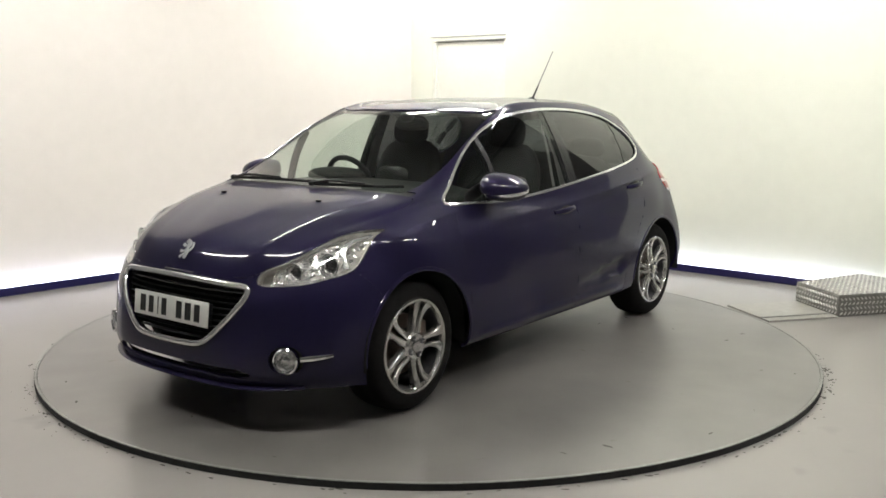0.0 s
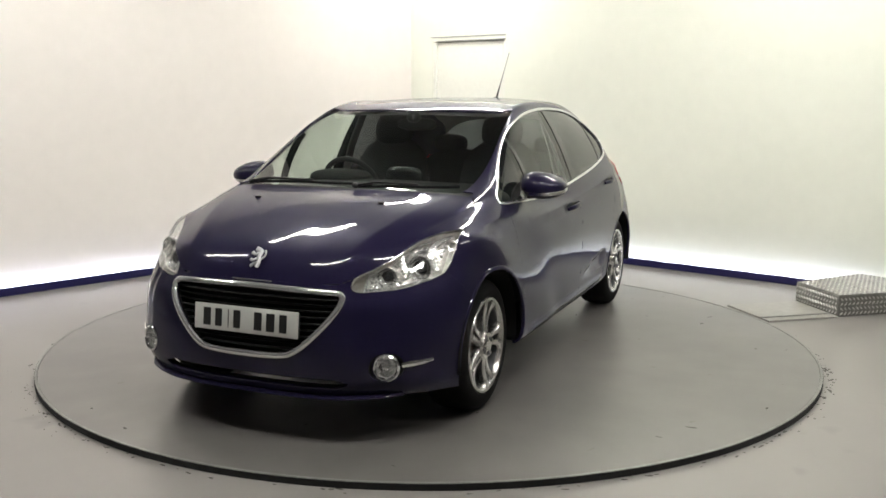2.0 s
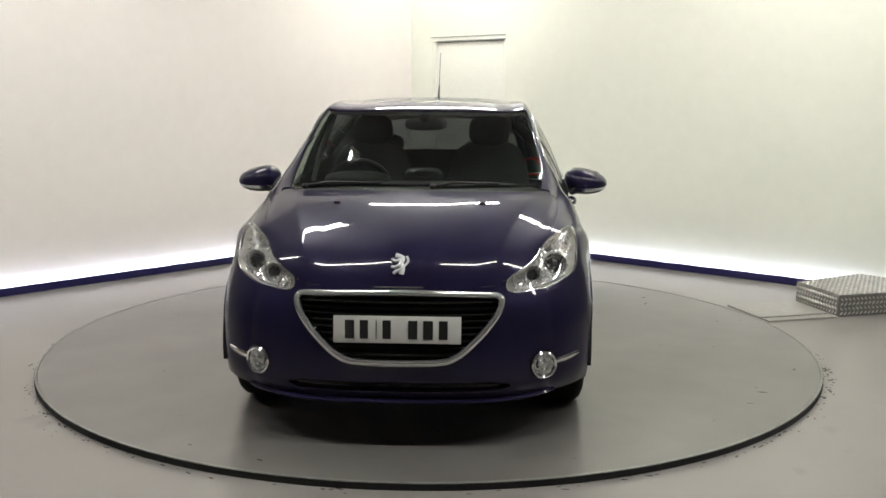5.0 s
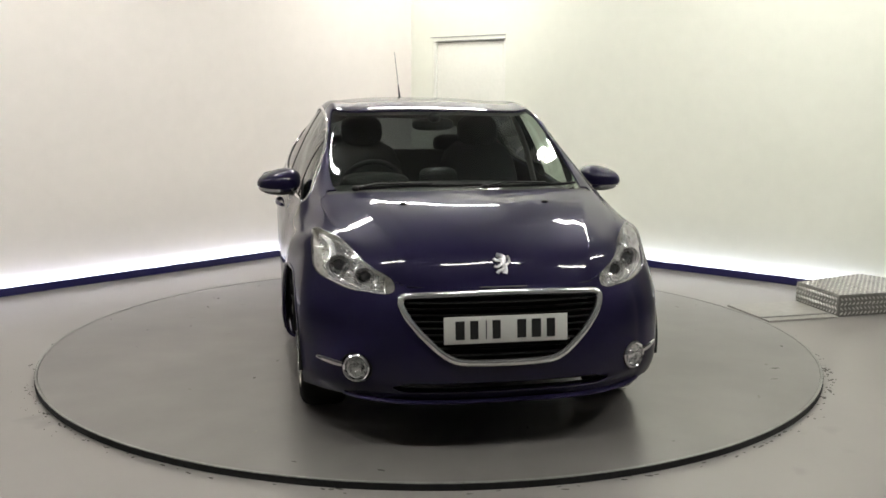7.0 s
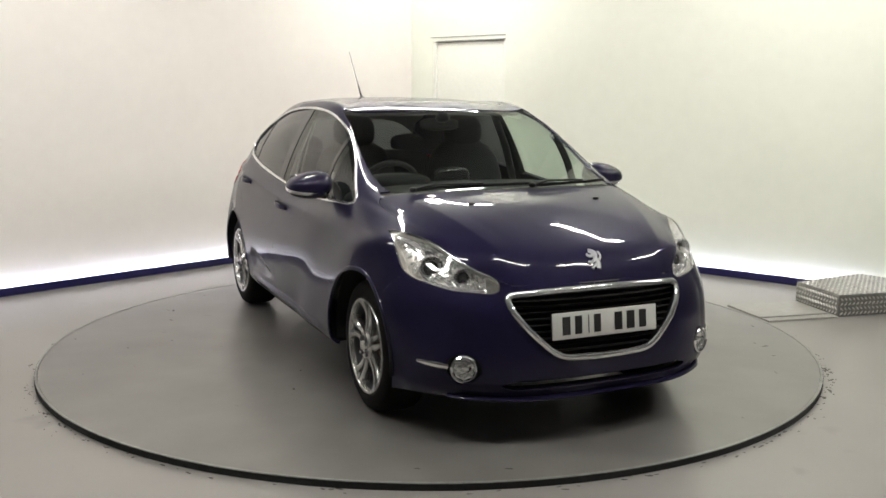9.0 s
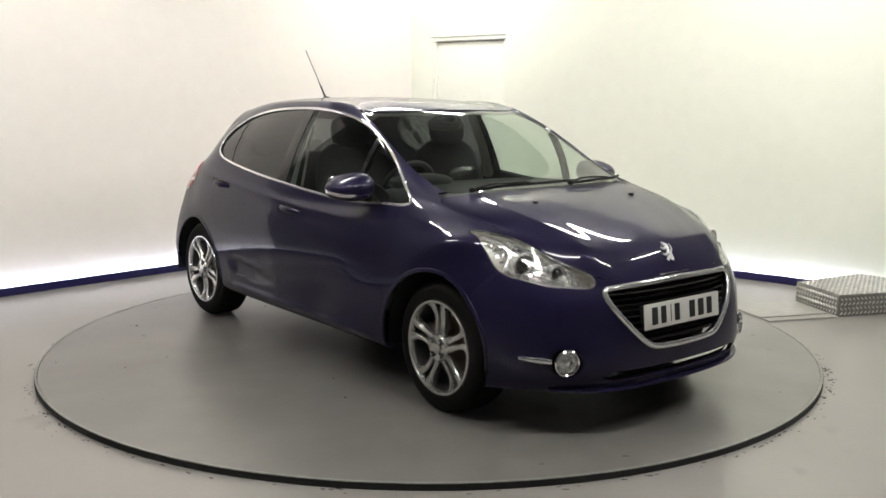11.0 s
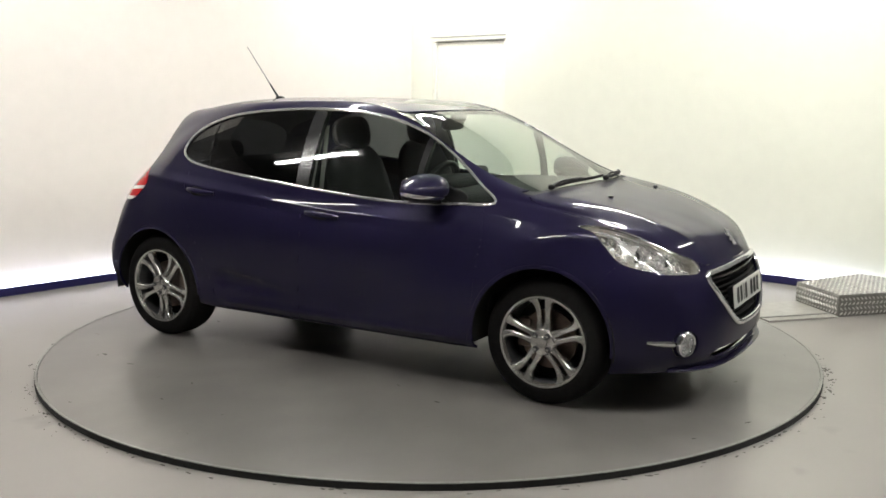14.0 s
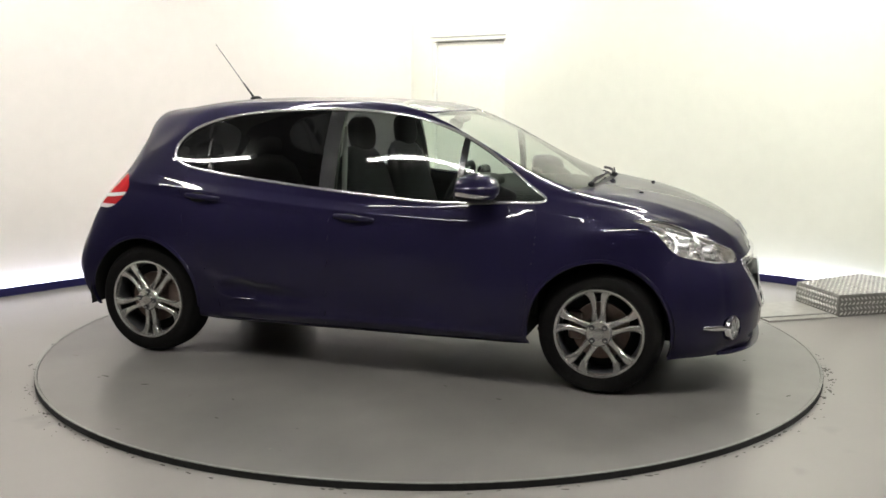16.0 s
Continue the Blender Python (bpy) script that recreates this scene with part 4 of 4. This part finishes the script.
def head_lamps():
    for side in (1, -1):
        lamp = new("headlight")
        lamp.parent = CAR
        tagged(lamp, "clear swept-back headlight with chrome reflectors")
        part("bowl", lining(("lamp",), 0.06, (side,)), LAMP_SHELL, lamp, "bright silvered lamp bowl", smooth=60)
        part("rim", panel("lamp", (side,), 0.06, 0.0, True), LAMP_SHELL, lamp, "silvered lamp edge")
        part("lens", panel("lamp", (side,), 0.003, 0.002), LENS, lamp, "clear lamp lens")
        forward = Vector((1, 0.22 * side, 0.02)).normalized()
        for y, z, x, r, depth in ((0.655, 0.722, 1.675, 0.050, 0.05), (0.555, 0.692, 1.78, 0.040, 0.04)):
            m = facing((x, y * side, z), forward)
            bm = bmesh.new()
            lathe(bm, [(r * 0.45, -depth), (r * 0.8, -depth * 0.55), (r, 0.0), (r * 1.07, 0.004), (r * 1.09, -0.01), (r * 1.1, -depth * 1.1)], 32, m)
            part("reflector", bm, REFLECTOR, lamp, "round chrome reflector")
            bm = bmesh.new()
            lathe(bm, [(r * 0.62, -depth * 0.8), (r * 0.6, -depth * 0.45), (r * 0.4, -depth * 0.2), (0, -depth * 0.08)], 24, m)
            part("projector", bm, material("dark projector glass", (0.03, 0.03, 0.032), 0.05, coat=1.0), lamp, "dark glass projector lens")
            bm = bmesh.new()
            lathe(bm, [(r * 0.66, -depth * 0.5), (r * 0.72, -depth * 0.42), (r * 0.66, -depth * 0.34), (r * 0.6, -depth * 0.42), (r * 0.66, -depth * 0.5)], 24, m)
            part("ring", bm, CHROME, lamp, "thin chrome ring")
        # bright blade across the outer end, and a light guide along the lower edge
        for uvs, wide in (([(4.25, 5.75), (4.75, 5.45), (5.3, 5.35), (6.2, 5.5)], 0.030), ([(3.98, 5.6), (3.88, 4.6), (3.86, 3.6), (3.92, 2.7)], 0.016),
                          ([(5.7, 5.05), (5.1, 4.35), (4.75, 3.6), (4.45, 2.75)], 0.012)):
            pts, nrm = zip(*(on_skin(u, v, side, -0.028) for u, v in smooth_line(uvs, 5)))
            part("light_guide", sweep(bmesh.new(), pts, nrm, wide, 0.014), REFLECTOR, lamp, "chrome light guide blade")
        p, n = on_skin(5.05, 5.1, side, -0.05)
        part("indicator_bowl", rounded((0.075, 0.075, 0.03), p, 2.2, n.to_track_quat("Z", "Y").to_matrix().to_4x4()), CHROME, lamp, "silvered indicator reflector")
        # pressed facets round the bowl catch the light one by one
        pts, nrm = zip(*(on_skin(u, v, side, -0.004) for u, v in LAMP_LINE))
        part("edge_trim", sweep(bmesh.new(), pts, nrm, 0.009, 0.008, True, 6), SATIN, lamp, "bright lamp edge")
        rng = random.Random(7)
        bm = bmesh.new()
        for i in range(22):
            for j in range(8):
                v = 2.72 + i * 0.145
                low, high = np.interp(v, [2.5, 3.2, 4.2, 5.1, 5.9], [3.86, 3.82, 3.80, 3.9, 4.2]), np.interp(v, [2.5, 3.2, 4.2, 5.0, 5.6], [4.42, 4.72, 5.15, 5.8, 6.3])
                u = low + (high - low) * (j + 0.5) / 8
                p, n = on_skin(u, v, side, -0.046 + 0.010 * rng.random())
                n = (n + Vector((rng.uniform(-0.3, 0.7), rng.uniform(-0.4, 0.4), rng.uniform(-0.2, 0.8)))).normalized()
                a = n.orthogonal().normalized()
                b = n.cross(a)
                s = rng.uniform(0.006, 0.012)
                quad = [bm.verts.new(p + a * s * x + b * s * 0.8 * y) for x, y in ((-1, -1), (1, -1), (1, 1), (-1, 1))]
                tip = bm.verts.new(p + n * s * 0.35)
                for k in range(4):
                    bm.faces.new((quad[k], quad[(k + 1) % 4], tip))
        tagged(part("facets", bm, REFLECTOR, lamp, "pressed chrome facets", smooth=0), kind="stuff")


def grille():
    g = new("grille")
    g.parent = CAR
    tagged(g, "black slatted grille in a broad chrome frame")
    ring = GRILLE_LINE + [(-y, z) for y, z in reversed(GRILLE_LINE[1:-1])]
    ring = [tuple(p) for p in smooth_line(ring, 3, True)]
    pts, nrm = zip(*(on_nose(abs(y), z, 1 if y >= 0 else -1, 0.004) for y, z in ring))
    part("chrome_frame", sweep(bmesh.new(), pts, nrm, 0.027, 0.020, True, 10), BRIGHT_TRIM, g, "broad chrome grille frame")
    part("backing", lining(("grille",), 0.07), DARK_VOID, g, "black grille backing", smooth=60)

    def half(z):
        best = 0.0
        for (y0, z0), (y1, z1) in zip(GRILLE_LINE[2:], GRILLE_LINE[3:]):
            if min(z0, z1) <= z <= max(z0, z1) and z0 != z1:
                best = max(best, y0 + (y1 - y0) * (z - z0) / (z1 - z0))
        return best

    for z in (0.40, 0.428, 0.456, 0.484, 0.512, 0.540, 0.568, 0.594):
        w = half(z) - 0.006
        ys = np.linspace(-w, w, 17)
        pts, nrm = zip(*(on_nose(abs(y), z, 1 if y >= 0 else -1, -0.034) for y in ys))
        part("slat", sweep(bmesh.new(), pts, nrm, 0.008, 0.030), TRIM_BLACK, g)
    w = half(0.615) - 0.01
    pts, nrm = zip(*(on_nose(abs(y), 0.615, 1 if y >= 0 else -1, -0.018) for y in np.linspace(-w, w, 17)))
    part("top_slat", sweep(bmesh.new(), pts, nrm, 0.014, 0.03), PAINT_BLACK, g, "gloss black upper slat with a bright edge")
    pts, nrm = zip(*(on_nose(abs(y), 0.668, 1 if y >= 0 else -1, 0.004) for y in np.linspace(-0.10, 0.10, 9)))
    part("badge_strip", sweep(bmesh.new(), pts, nrm, 0.007, 0.006), CHROME, g, "small chrome strip above the grille")
    plate = new("number_plate")
    plate.parent = CAR
    tagged(plate, "white front number plate with black characters as plain bars")
    plate.matrix_basis = pose(2.004, 0, 0.505, 0, -6, 0)
    part("plate_sheet", boxed((0.006, 0.520, 0.111), (0.004, 0, 0), 0.002), PLATE_WHITE, plate)
    part("plate_holder", boxed((0.03, 0.50, 0.095), (-0.015, 0, 0), 0.004), TRIM_BLACK, plate)
    for y, wide in ((-0.212, 0.050), (-0.153, 0.046), (-0.103, 0.016), (-0.060, 0.046), (0.046, 0.050), (0.108, 0.052), (0.170, 0.048)):
        part("character_bar", boxed((0.0015, wide - 0.012, 0.076), (0.0083, y + 0.018, 0)), PLATE_INK, plate, "plain black bar", smooth=0)
    # lower mouth
    part("lower_grille", lining(("mouth",), 0.05), DARK_VOID, CAR, "black lower air intake", smooth=60)
    for z in (0.27,):
        pts, nrm = zip(*(on_nose(abs(y), z, 1 if y >= 0 else -1, -0.035) for y in np.linspace(-0.40, 0.40, 19)))
        part("intake_slat", sweep(bmesh.new(), pts, nrm, 0.006, 0.02), TRIM_BLACK, CAR, "black intake slat")
    pts, nrm = zip(*(on_skin(0.05, abs(v), 1 if v >= 0 else -1, 0.006) for v in np.linspace(-4.6, 4.6, 47)))
    part("front_lip", sweep(bmesh.new(), [p + Vector((0.0, 0, 0.004)) for p in pts], [Vector((0, 0, 1))] * len(pts), [0.062 - 0.054 * abs(v / 4.6) ** 3 for v in np.linspace(-4.6, 4.6, 47)], 0.018), PAINT, CAR, "dark blue protruding front lip")
    # bonnet emblem, as a plain chrome figure
    p, n = on_nose(0.0, 0.753, 1, 0.004)
    m = Matrix.Translation(p) @ Matrix((Vector((0, 1, 0)), n.cross(Vector((0, 1, 0))), n)).transposed().to_4x4()
    bm = bmesh.new()
    for stroke, width in (([(-0.014, 0.036), (0.010, 0.026), (0.006, 0.004), (0.012, -0.016), (0.008, -0.036)], 0.022), ([(0.01, 0.024), (-0.012, 0.014), (-0.026, 0.022)], 0.014),
                          ([(0.006, 0.004), (-0.014, -0.010), (-0.026, -0.006)], 0.013), ([(0.010, -0.016), (-0.008, -0.024), (-0.018, -0.034)], 0.015), ([(0.012, -0.01), (0.030, 0.012), (0.024, 0.032)], 0.011)):
        line = smooth_line(stroke, 4)
        sweep(bm, [m @ Vector((x * 1.2, y * 1.2, 0.002)) for x, y in line], [n] * len(line), width, 0.006)
    part("emblem", bm, EMBLEM_GREY, CAR, "small chrome bonnet emblem")


def fog_lamps():
    for side in (1, -1):
        p, n = on_nose(0.603, 0.337, side, 0.0)
        lamp = new("fog_lamp")
        lamp.parent = CAR
        tagged(lamp, "round fog lamp in a chrome ring with an outward chrome bar")
        out = (n + Vector((0.6, 0, 0))).normalized()
        m = facing(p, out)
        bm = bmesh.new()
        lathe(bm, [(0.046, -0.012), (0.047, 0.008), (0.052, 0.012), (0.058, 0.006), (0.060, -0.03), (0.046, -0.012)], 32, m)
        part("ring", bm, CHROME, lamp, "chrome ring")
        bm = bmesh.new()
        lathe(bm, [(0.047, 0.002), (0.041, -0.010), (0.024, -0.018), (0.020, -0.006), (0.010, 0.0), (0, 0.002)], 8, m)
        part("reflector", bm, REFLECTOR, lamp, "silvered faceted reflector", smooth=0)
        bm = bmesh.new()
        lathe(bm, [(0.047, 0.004), (0.03, 0.011), (0, 0.014)], 24, m)
        part("lens", bm, LENS, lamp, "clear lens")
        for dy, dz in ((0.02, 0.01), (-0.018, 0.012), (0.0, -0.02), (-0.004, 0.004)):
            part("facet", rounded((0.016, 0.014, 0.012), p + Vector((-0.004, dy, dz)), 2.5), SATIN, lamp)
        pts, nrm = zip(*(on_nose(y, z, side, 0.004) for y, z in ((0.655, 0.343), (0.69, 0.348), (0.725, 0.353), (0.752, 0.359))))
        part("chrome_bar", sweep(bmesh.new(), pts, nrm, [0.022, 0.026, 0.022, 0.014], 0.014), CHROME, lamp, "tapered chrome bar")
        part("pocket", lining(("fog",), 0.02, (side,)), TRIM_BLACK, lamp, "black lamp pocket", smooth=60)


def mirrors():
    for side in (1, -1):
        mir = new("door_mirror")
        mir.parent = CAR
        tagged(mir, "dark blue door mirror with a bright lower strip")
        bm = rounded((0.25, 0.225, 0.135), (0, 0, 0), 2.3, steps=32)
        for v in bm.verts:
            # flat behind, drawn out towards the front and lower at the outer end
            if v.co.x < -0.06:
                v.co.x = -0.06 + (v.co.x + 0.06) * 0.12
            v.co.z *= 1.0 - 0.18 * (v.co.y * side) / 0.11
            v.co.z += 0.010 * (-v.co.y * side) / 0.11
            v.co.x -= 0.25 * max(0.0, v.co.y * side) ** 1.0 * 0.5
        at = Vector((0.655, 0.878 * side, 0.998))
        for v in bm.verts:
            v.co += at
        upper, lower = bm, bm.copy()
        bmesh.ops.bisect_plane(upper, geom=list(upper.verts) + list(upper.edges) + list(upper.faces), plane_co=at - Vector((0, 0, 0.014)), plane_no=(0.12, 0, 1), clear_inner=True)
        bmesh.ops.bisect_plane(lower, geom=list(lower.verts) + list(lower.edges) + list(lower.faces), plane_co=at - Vector((0, 0, 0.014)), plane_no=(0.12, 0, 1), clear_outer=True)
        strip = lower.copy()
        bmesh.ops.bisect_plane(strip, geom=list(strip.verts) + list(strip.edges) + list(strip.faces), plane_co=at - Vector((0, 0, 0.034)), plane_no=(0.12, 0, 1), clear_inner=True)
        bmesh.ops.bisect_plane(lower, geom=list(lower.verts) + list(lower.edges) + list(lower.faces), plane_co=at - Vector((0, 0, 0.034)), plane_no=(0.12, 0, 1), clear_outer=True)
        part("cap", upper, PAINT, mir, "dark blue mirror cap", smooth=60)
        part("strip", strip, SATIN, mir, "bright silver strip", smooth=60)
        part("base", lower, TRIM_BLACK, mir, "black mirror underside", smooth=60)
        part("mirror_glass", rounded((0.006, 0.18, 0.10), at + Vector((-0.071, 0, 0.004)), 3.5), material("mirror glass", (0.9, 0.9, 0.9), 0.02, 1.0), mir, "mirror glass")
        pts = [Vector((0.66, 0.80 * side, 0.945)), Vector((0.655, 0.83 * side, 0.948)), Vector((0.65, 0.86 * side, 0.955))]
        part("arm", sweep(bmesh.new(), pts, [Vector((0, 0, 1))] * 3, [0.13, 0.11, 0.10], [0.04, 0.034, 0.03]), TRIM_BLACK, mir, "black mirror arm")
        p, n = on_flank(0.75, 0.965, side, 0.004)
        part("sail_panel", rounded((0.19, 0.012, 0.075), p, 3.0, pose(0, 0, 0, 0, 14, 5 * side)), TRIM_BLACK, mir, "black triangular sail panel")


def handles():
    for side in (1, -1):
        for x0, x1, z0, z1 in ((-0.10, 0.12, 0.832, 0.818), (-0.985, -0.77, 0.908, 0.894)):
            h = new("door_handle")
            h.parent = CAR
            tagged(h, "body-coloured pull handle over a dark recess")
            pts, nrm, lift = [], [], [0.004, 0.022, 0.030, 0.032, 0.030, 0.022, 0.004]
            for k, l in enumerate(lift):
                p, n = on_flank(x0 + (x1 - x0) * k / 6, z0 + (z1 - z0) * k / 6, side, l)
                pts.append(p)
                nrm.append(n)
            part("grip", sweep(bmesh.new(), pts, nrm, [0.020, 0.026, 0.028, 0.028, 0.028, 0.026, 0.020], [0.014] * 7, sides=10), PAINT, h, "dark blue grip")
            p, n = on_flank((x0 + x1) / 2 - 0.01, (z0 + z1) / 2 - 0.004, side, -0.002)
            m = Matrix.Translation(p) @ Matrix((Vector((1, 0, -0.06)).normalized(), n, n.cross(Vector((1, 0, 0))))).transposed().to_4x4()
            part("recess", rounded((0.15, 0.008, 0.062), (0, 0, 0), 2.2, m), TRIM_BLACK, h, "dark handle recess")


def tail_lamps():
    for side in (1, -1):
        lamp = new("tail_light")
        lamp.parent = CAR
        tagged(lamp, "red tail light with white bands")
        part("red_lens", panel("tail", (side,), 0.012, 0.004), RED_LENS, lamp, "red lens")
        part("white_lens", panel("tail_white", (side,), 0.012, 0.005), WHITE_LENS, lamp, "white band")


def roof_and_cowl():
    part("cowl", panel("cowl", (1, -1), 0.01, -0.006), TRIM_BLACK, CAR, "black cowl panel under the windscreen")
    ant = new("aerial")
    ant.parent = CAR
    tagged(ant, "thin raked roof aerial on a black foot")
    base = on_skin(14.0, 0.0)[0]
    tip = Vector((-1.258, 0, 1.755))
    part("foot", rounded((0.075, 0.045, 0.035), base + Vector((0.01, 0, 0.008)), 2.3), TRIM_BLACK, ant, "black aerial foot")
    low = base + Vector((-0.005, 0, 0.015))
    mid = low.lerp(tip, 0.28)
    part("stem", sweep(bmesh.new(), [low, mid], [Vector((0, 1, 0))] * 2, [0.015, 0.009], [0.015, 0.009]), TRIM_BLACK, ant, "black rubber stem")
    part("whip", sweep(bmesh.new(), [mid, tip], [Vector((0, 1, 0))] * 2, [0.006, 0.0045], [0.006, 0.0045]), WHIP_GREY, ant, "thin grey whip")
    # wipers
    for line in ([(7.84, 2.15, -1), (7.93, 1.2, -1), (7.96, 0.2, -1), (7.98, 0.6, 1)], [(7.84, 0.35, 1), (7.91, 1.1, 1), (7.96, 1.9, 1), (8.06, 2.45, 1)]):
        w = new("wiper")
        w.parent = CAR
        tagged(w, "black windscreen wiper arm and blade")
        pts, nrm = zip(*(on_skin(u, v, s, 0.014) for u, v, s in line))
        pts = [Vector(p) for p in smooth_line([tuple(p) for p in pts], 5)]
        part("blade", sweep(bmesh.new(), pts, [Vector((0.4, 0, 1))] * len(pts), 0.012, 0.016), TRIM_BLACK, w)
        u, v, s = line[0]
        a, n = on_skin(u - 0.02, v, s, 0.02)
        b = pts[len(pts) // 2] + Vector((0.01, 0, 0.012))
        part("arm", sweep(bmesh.new(), [a, a.lerp(b, 0.3) + Vector((0, 0, 0.015)), b], [Vector((0, 0, 1))] * 3, [0.018, 0.013, 0.010], [0.016, 0.012, 0.01]), TRIM_BLACK, w)
        part("pivot", rounded((0.035, 0.035, 0.028), a, 2.2), TRIM_BLACK, w)
    for side in (1, -1):
        p, n = on_skin(7.15, 1.35, side, 0.004)
        part("washer_nozzle", rounded((0.024, 0.03, 0.014), p, 2.4), TRIM_BLACK, CAR, "black washer nozzle")
    # arch edges
    for side in (1, -1):
        for x, r, lo, hi in ((HUB_X, 0.352, -6, 186), (-HUB_X, 0.348, -4, 172)):
            pts, nrm = [], []
            for k in range(33):
                a = radians(lo + (hi - lo) * k / 32)
                p, n = on_flank(x + r * math.cos(a), HUB_Z + 0.012 + r * math.sin(a), side, -0.002)
                pts.append(p)
                nrm.append(n)
            part("arch_lip", sweep(bmesh.new(), pts, nrm, 0.022, 0.014), PAINT, CAR, "rolled arch edge")


def cabin():
    dash = new("dashboard")
    dash.parent = CAR
    tagged(dash, "dark plastic dashboard with an instrument hood")
    bm = rounded((0.78, 1.36, 0.23), (0.75, 0, 0.87), 4.0, steps=28)
    part("dash_top", bm, DASH, dash)
    part("instrument_hood", rounded((0.24, 0.36, 0.09), (0.55, -0.36, 0.99), 2.6), DASH, dash)
    part("screen_pod", rounded((0.05, 0.22, 0.14), (0.47, 0.0, 0.985), 3.5), PAINT_BLACK, dash, "gloss black screen")
    wheel = new("steering_wheel")
    wheel.parent = CAR
    tagged(wheel, "small black steering wheel")
    wheel.matrix_basis = pose(0.42, -0.36, 0.93, 0, -66, 0)
    bm = bmesh.new()
    lathe(bm, [(0.172 + 0.016 * math.cos(a), 0.016 * math.sin(a)) for a in (2 * math.pi * k / 10 for k in range(11))], 40)
    part("rim", bm, TRIM_BLACK, wheel)
    part("boss", rounded((0.14, 0.14, 0.06), (0, 0, 0), 2.6), TRIM_BLACK, wheel)
    for a in (0, 90, 180):
        part("spoke", boxed((0.12, 0.03, 0.016), (0.11, 0, 0), 0.006, None), SATIN, wheel, m=pose(0, 0, 0, 0, 0, a + 90))
    for y in (0.36, -0.36):
        seat = new("front_seat")
        seat.parent = CAR
        tagged(seat, "charcoal cloth front seat with a headrest")
        part("cushion", rounded((0.52, 0.50, 0.20), (0.17, y, 0.56), 3.2), FABRIC, seat)
        part("backrest", rounded((0.17, 0.50, 0.66), (-0.08, y, 0.86), 3.0, pose(0, 0, 0, 0, -16, 0)), FABRIC, seat)
        part("headrest", rounded((0.11, 0.25, 0.19), (-0.14, y, 1.235), 3.0, pose(0, 0, 0, 0, -8, 0)), FABRIC, seat)
        for d in (-0.06, 0.06):
            part("headrest_post", sweep(bmesh.new(), [Vector((-0.14, y + d, 1.10)), Vector((-0.14, y + d, 1.20))], [Vector((0, 1, 0))] * 2, 0.012, 0.012), SATIN, seat)
    bench = new("rear_seat")
    bench.parent = CAR
    tagged(bench, "charcoal cloth rear bench with headrests")
    part("cushion", rounded((0.50, 1.24, 0.18), (-0.66, 0, 0.58), 4.0), FABRIC, bench)
    part("backrest", rounded((0.16, 1.24, 0.56), (-1.0, 0, 0.80), 4.0, pose(0, 0, 0, 0, -20, 0)), FABRIC, bench)
    for y in (-0.38, 0.38):
        part("headrest", rounded((0.09, 0.25, 0.13), (-1.10, y, 1.11), 3.0), FABRIC, bench)
    part("parcel_shelf", boxed((0.42, 1.2, 0.02), (-1.30, 0, 0.97), 0.006), DASH, CAR, "dark parcel shelf")
    part("cabin_floor", boxed((2.3, 1.4, 0.02), (-0.25, 0, 0.36), 0.006), DARK_VOID, CAR, "dark cabin carpet")
    part("bulkhead", boxed((0.03, 1.4, 0.56), (0.93, 0, 0.62), 0.006), DARK_VOID, CAR, "black bulkhead")
    mir = part("interior_mirror", rounded((0.04, 0.24, 0.07), (0.30, 0.0, 1.285), 3.2), TRIM_BLACK, CAR, "black interior mirror")
    part("mirror_stalk", rounded((0.10, 0.07, 0.06), (0.34, 0.0, 1.325), 2.4), TRIM_BLACK, mir)
    for side in (1, -1):
        pts = [Vector((-0.18, 0.745 * side, 0.92)), Vector((-0.175, 0.69 * side, 1.12)), Vector((-0.175, 0.60 * side, 1.33))]
        part("belt_pillar", sweep(bmesh.new(), pts, [Vector((0, -side, 0.3))] * 3, 0.085, 0.03), HEADLINER, CAR, "grey inner pillar trim")
        pts = [Vector((-0.10, 0.715 * side, 0.94)), Vector((-0.115, 0.66 * side, 1.14)), Vector((-0.14, 0.60 * side, 1.28))]
        part("seat_belt", sweep(bmesh.new(), pts, [Vector((0, -side, 0.3))] * 3, 0.03, 0.004), HEADLINER, CAR, "grey seat belt")
        part("sun_visor", rounded((0.15, 0.34, 0.02), (0.14, 0.33 * side, 1.352), 3.5, pose(0, 0, 0, 0, 12, 0)), HEADLINER, CAR, "grey sun visor")


head_lamps()
grille()
fog_lamps()
mirrors()
handles()
tail_lamps()
roof_and_cowl()
cabin()


# ---- movement: the turntable carries the car round at a steady pace ----
CAR_OFFSET = (-0.1427, -0.0212, 0.0)


def motions():
    deck, car = [], []
    for k in range(17):
        t = float(k)
        turn = -127.8945 + 6.8641 * t
        deck.append((t, pose(0, 0, 0, 0, 0, turn)))
        car.append((t, pose(0, 0, 0, 0, 0, turn) @ pose(*CAR_OFFSET)))
    walk(DISC, deck)
    walk(CAR, car)


motions()
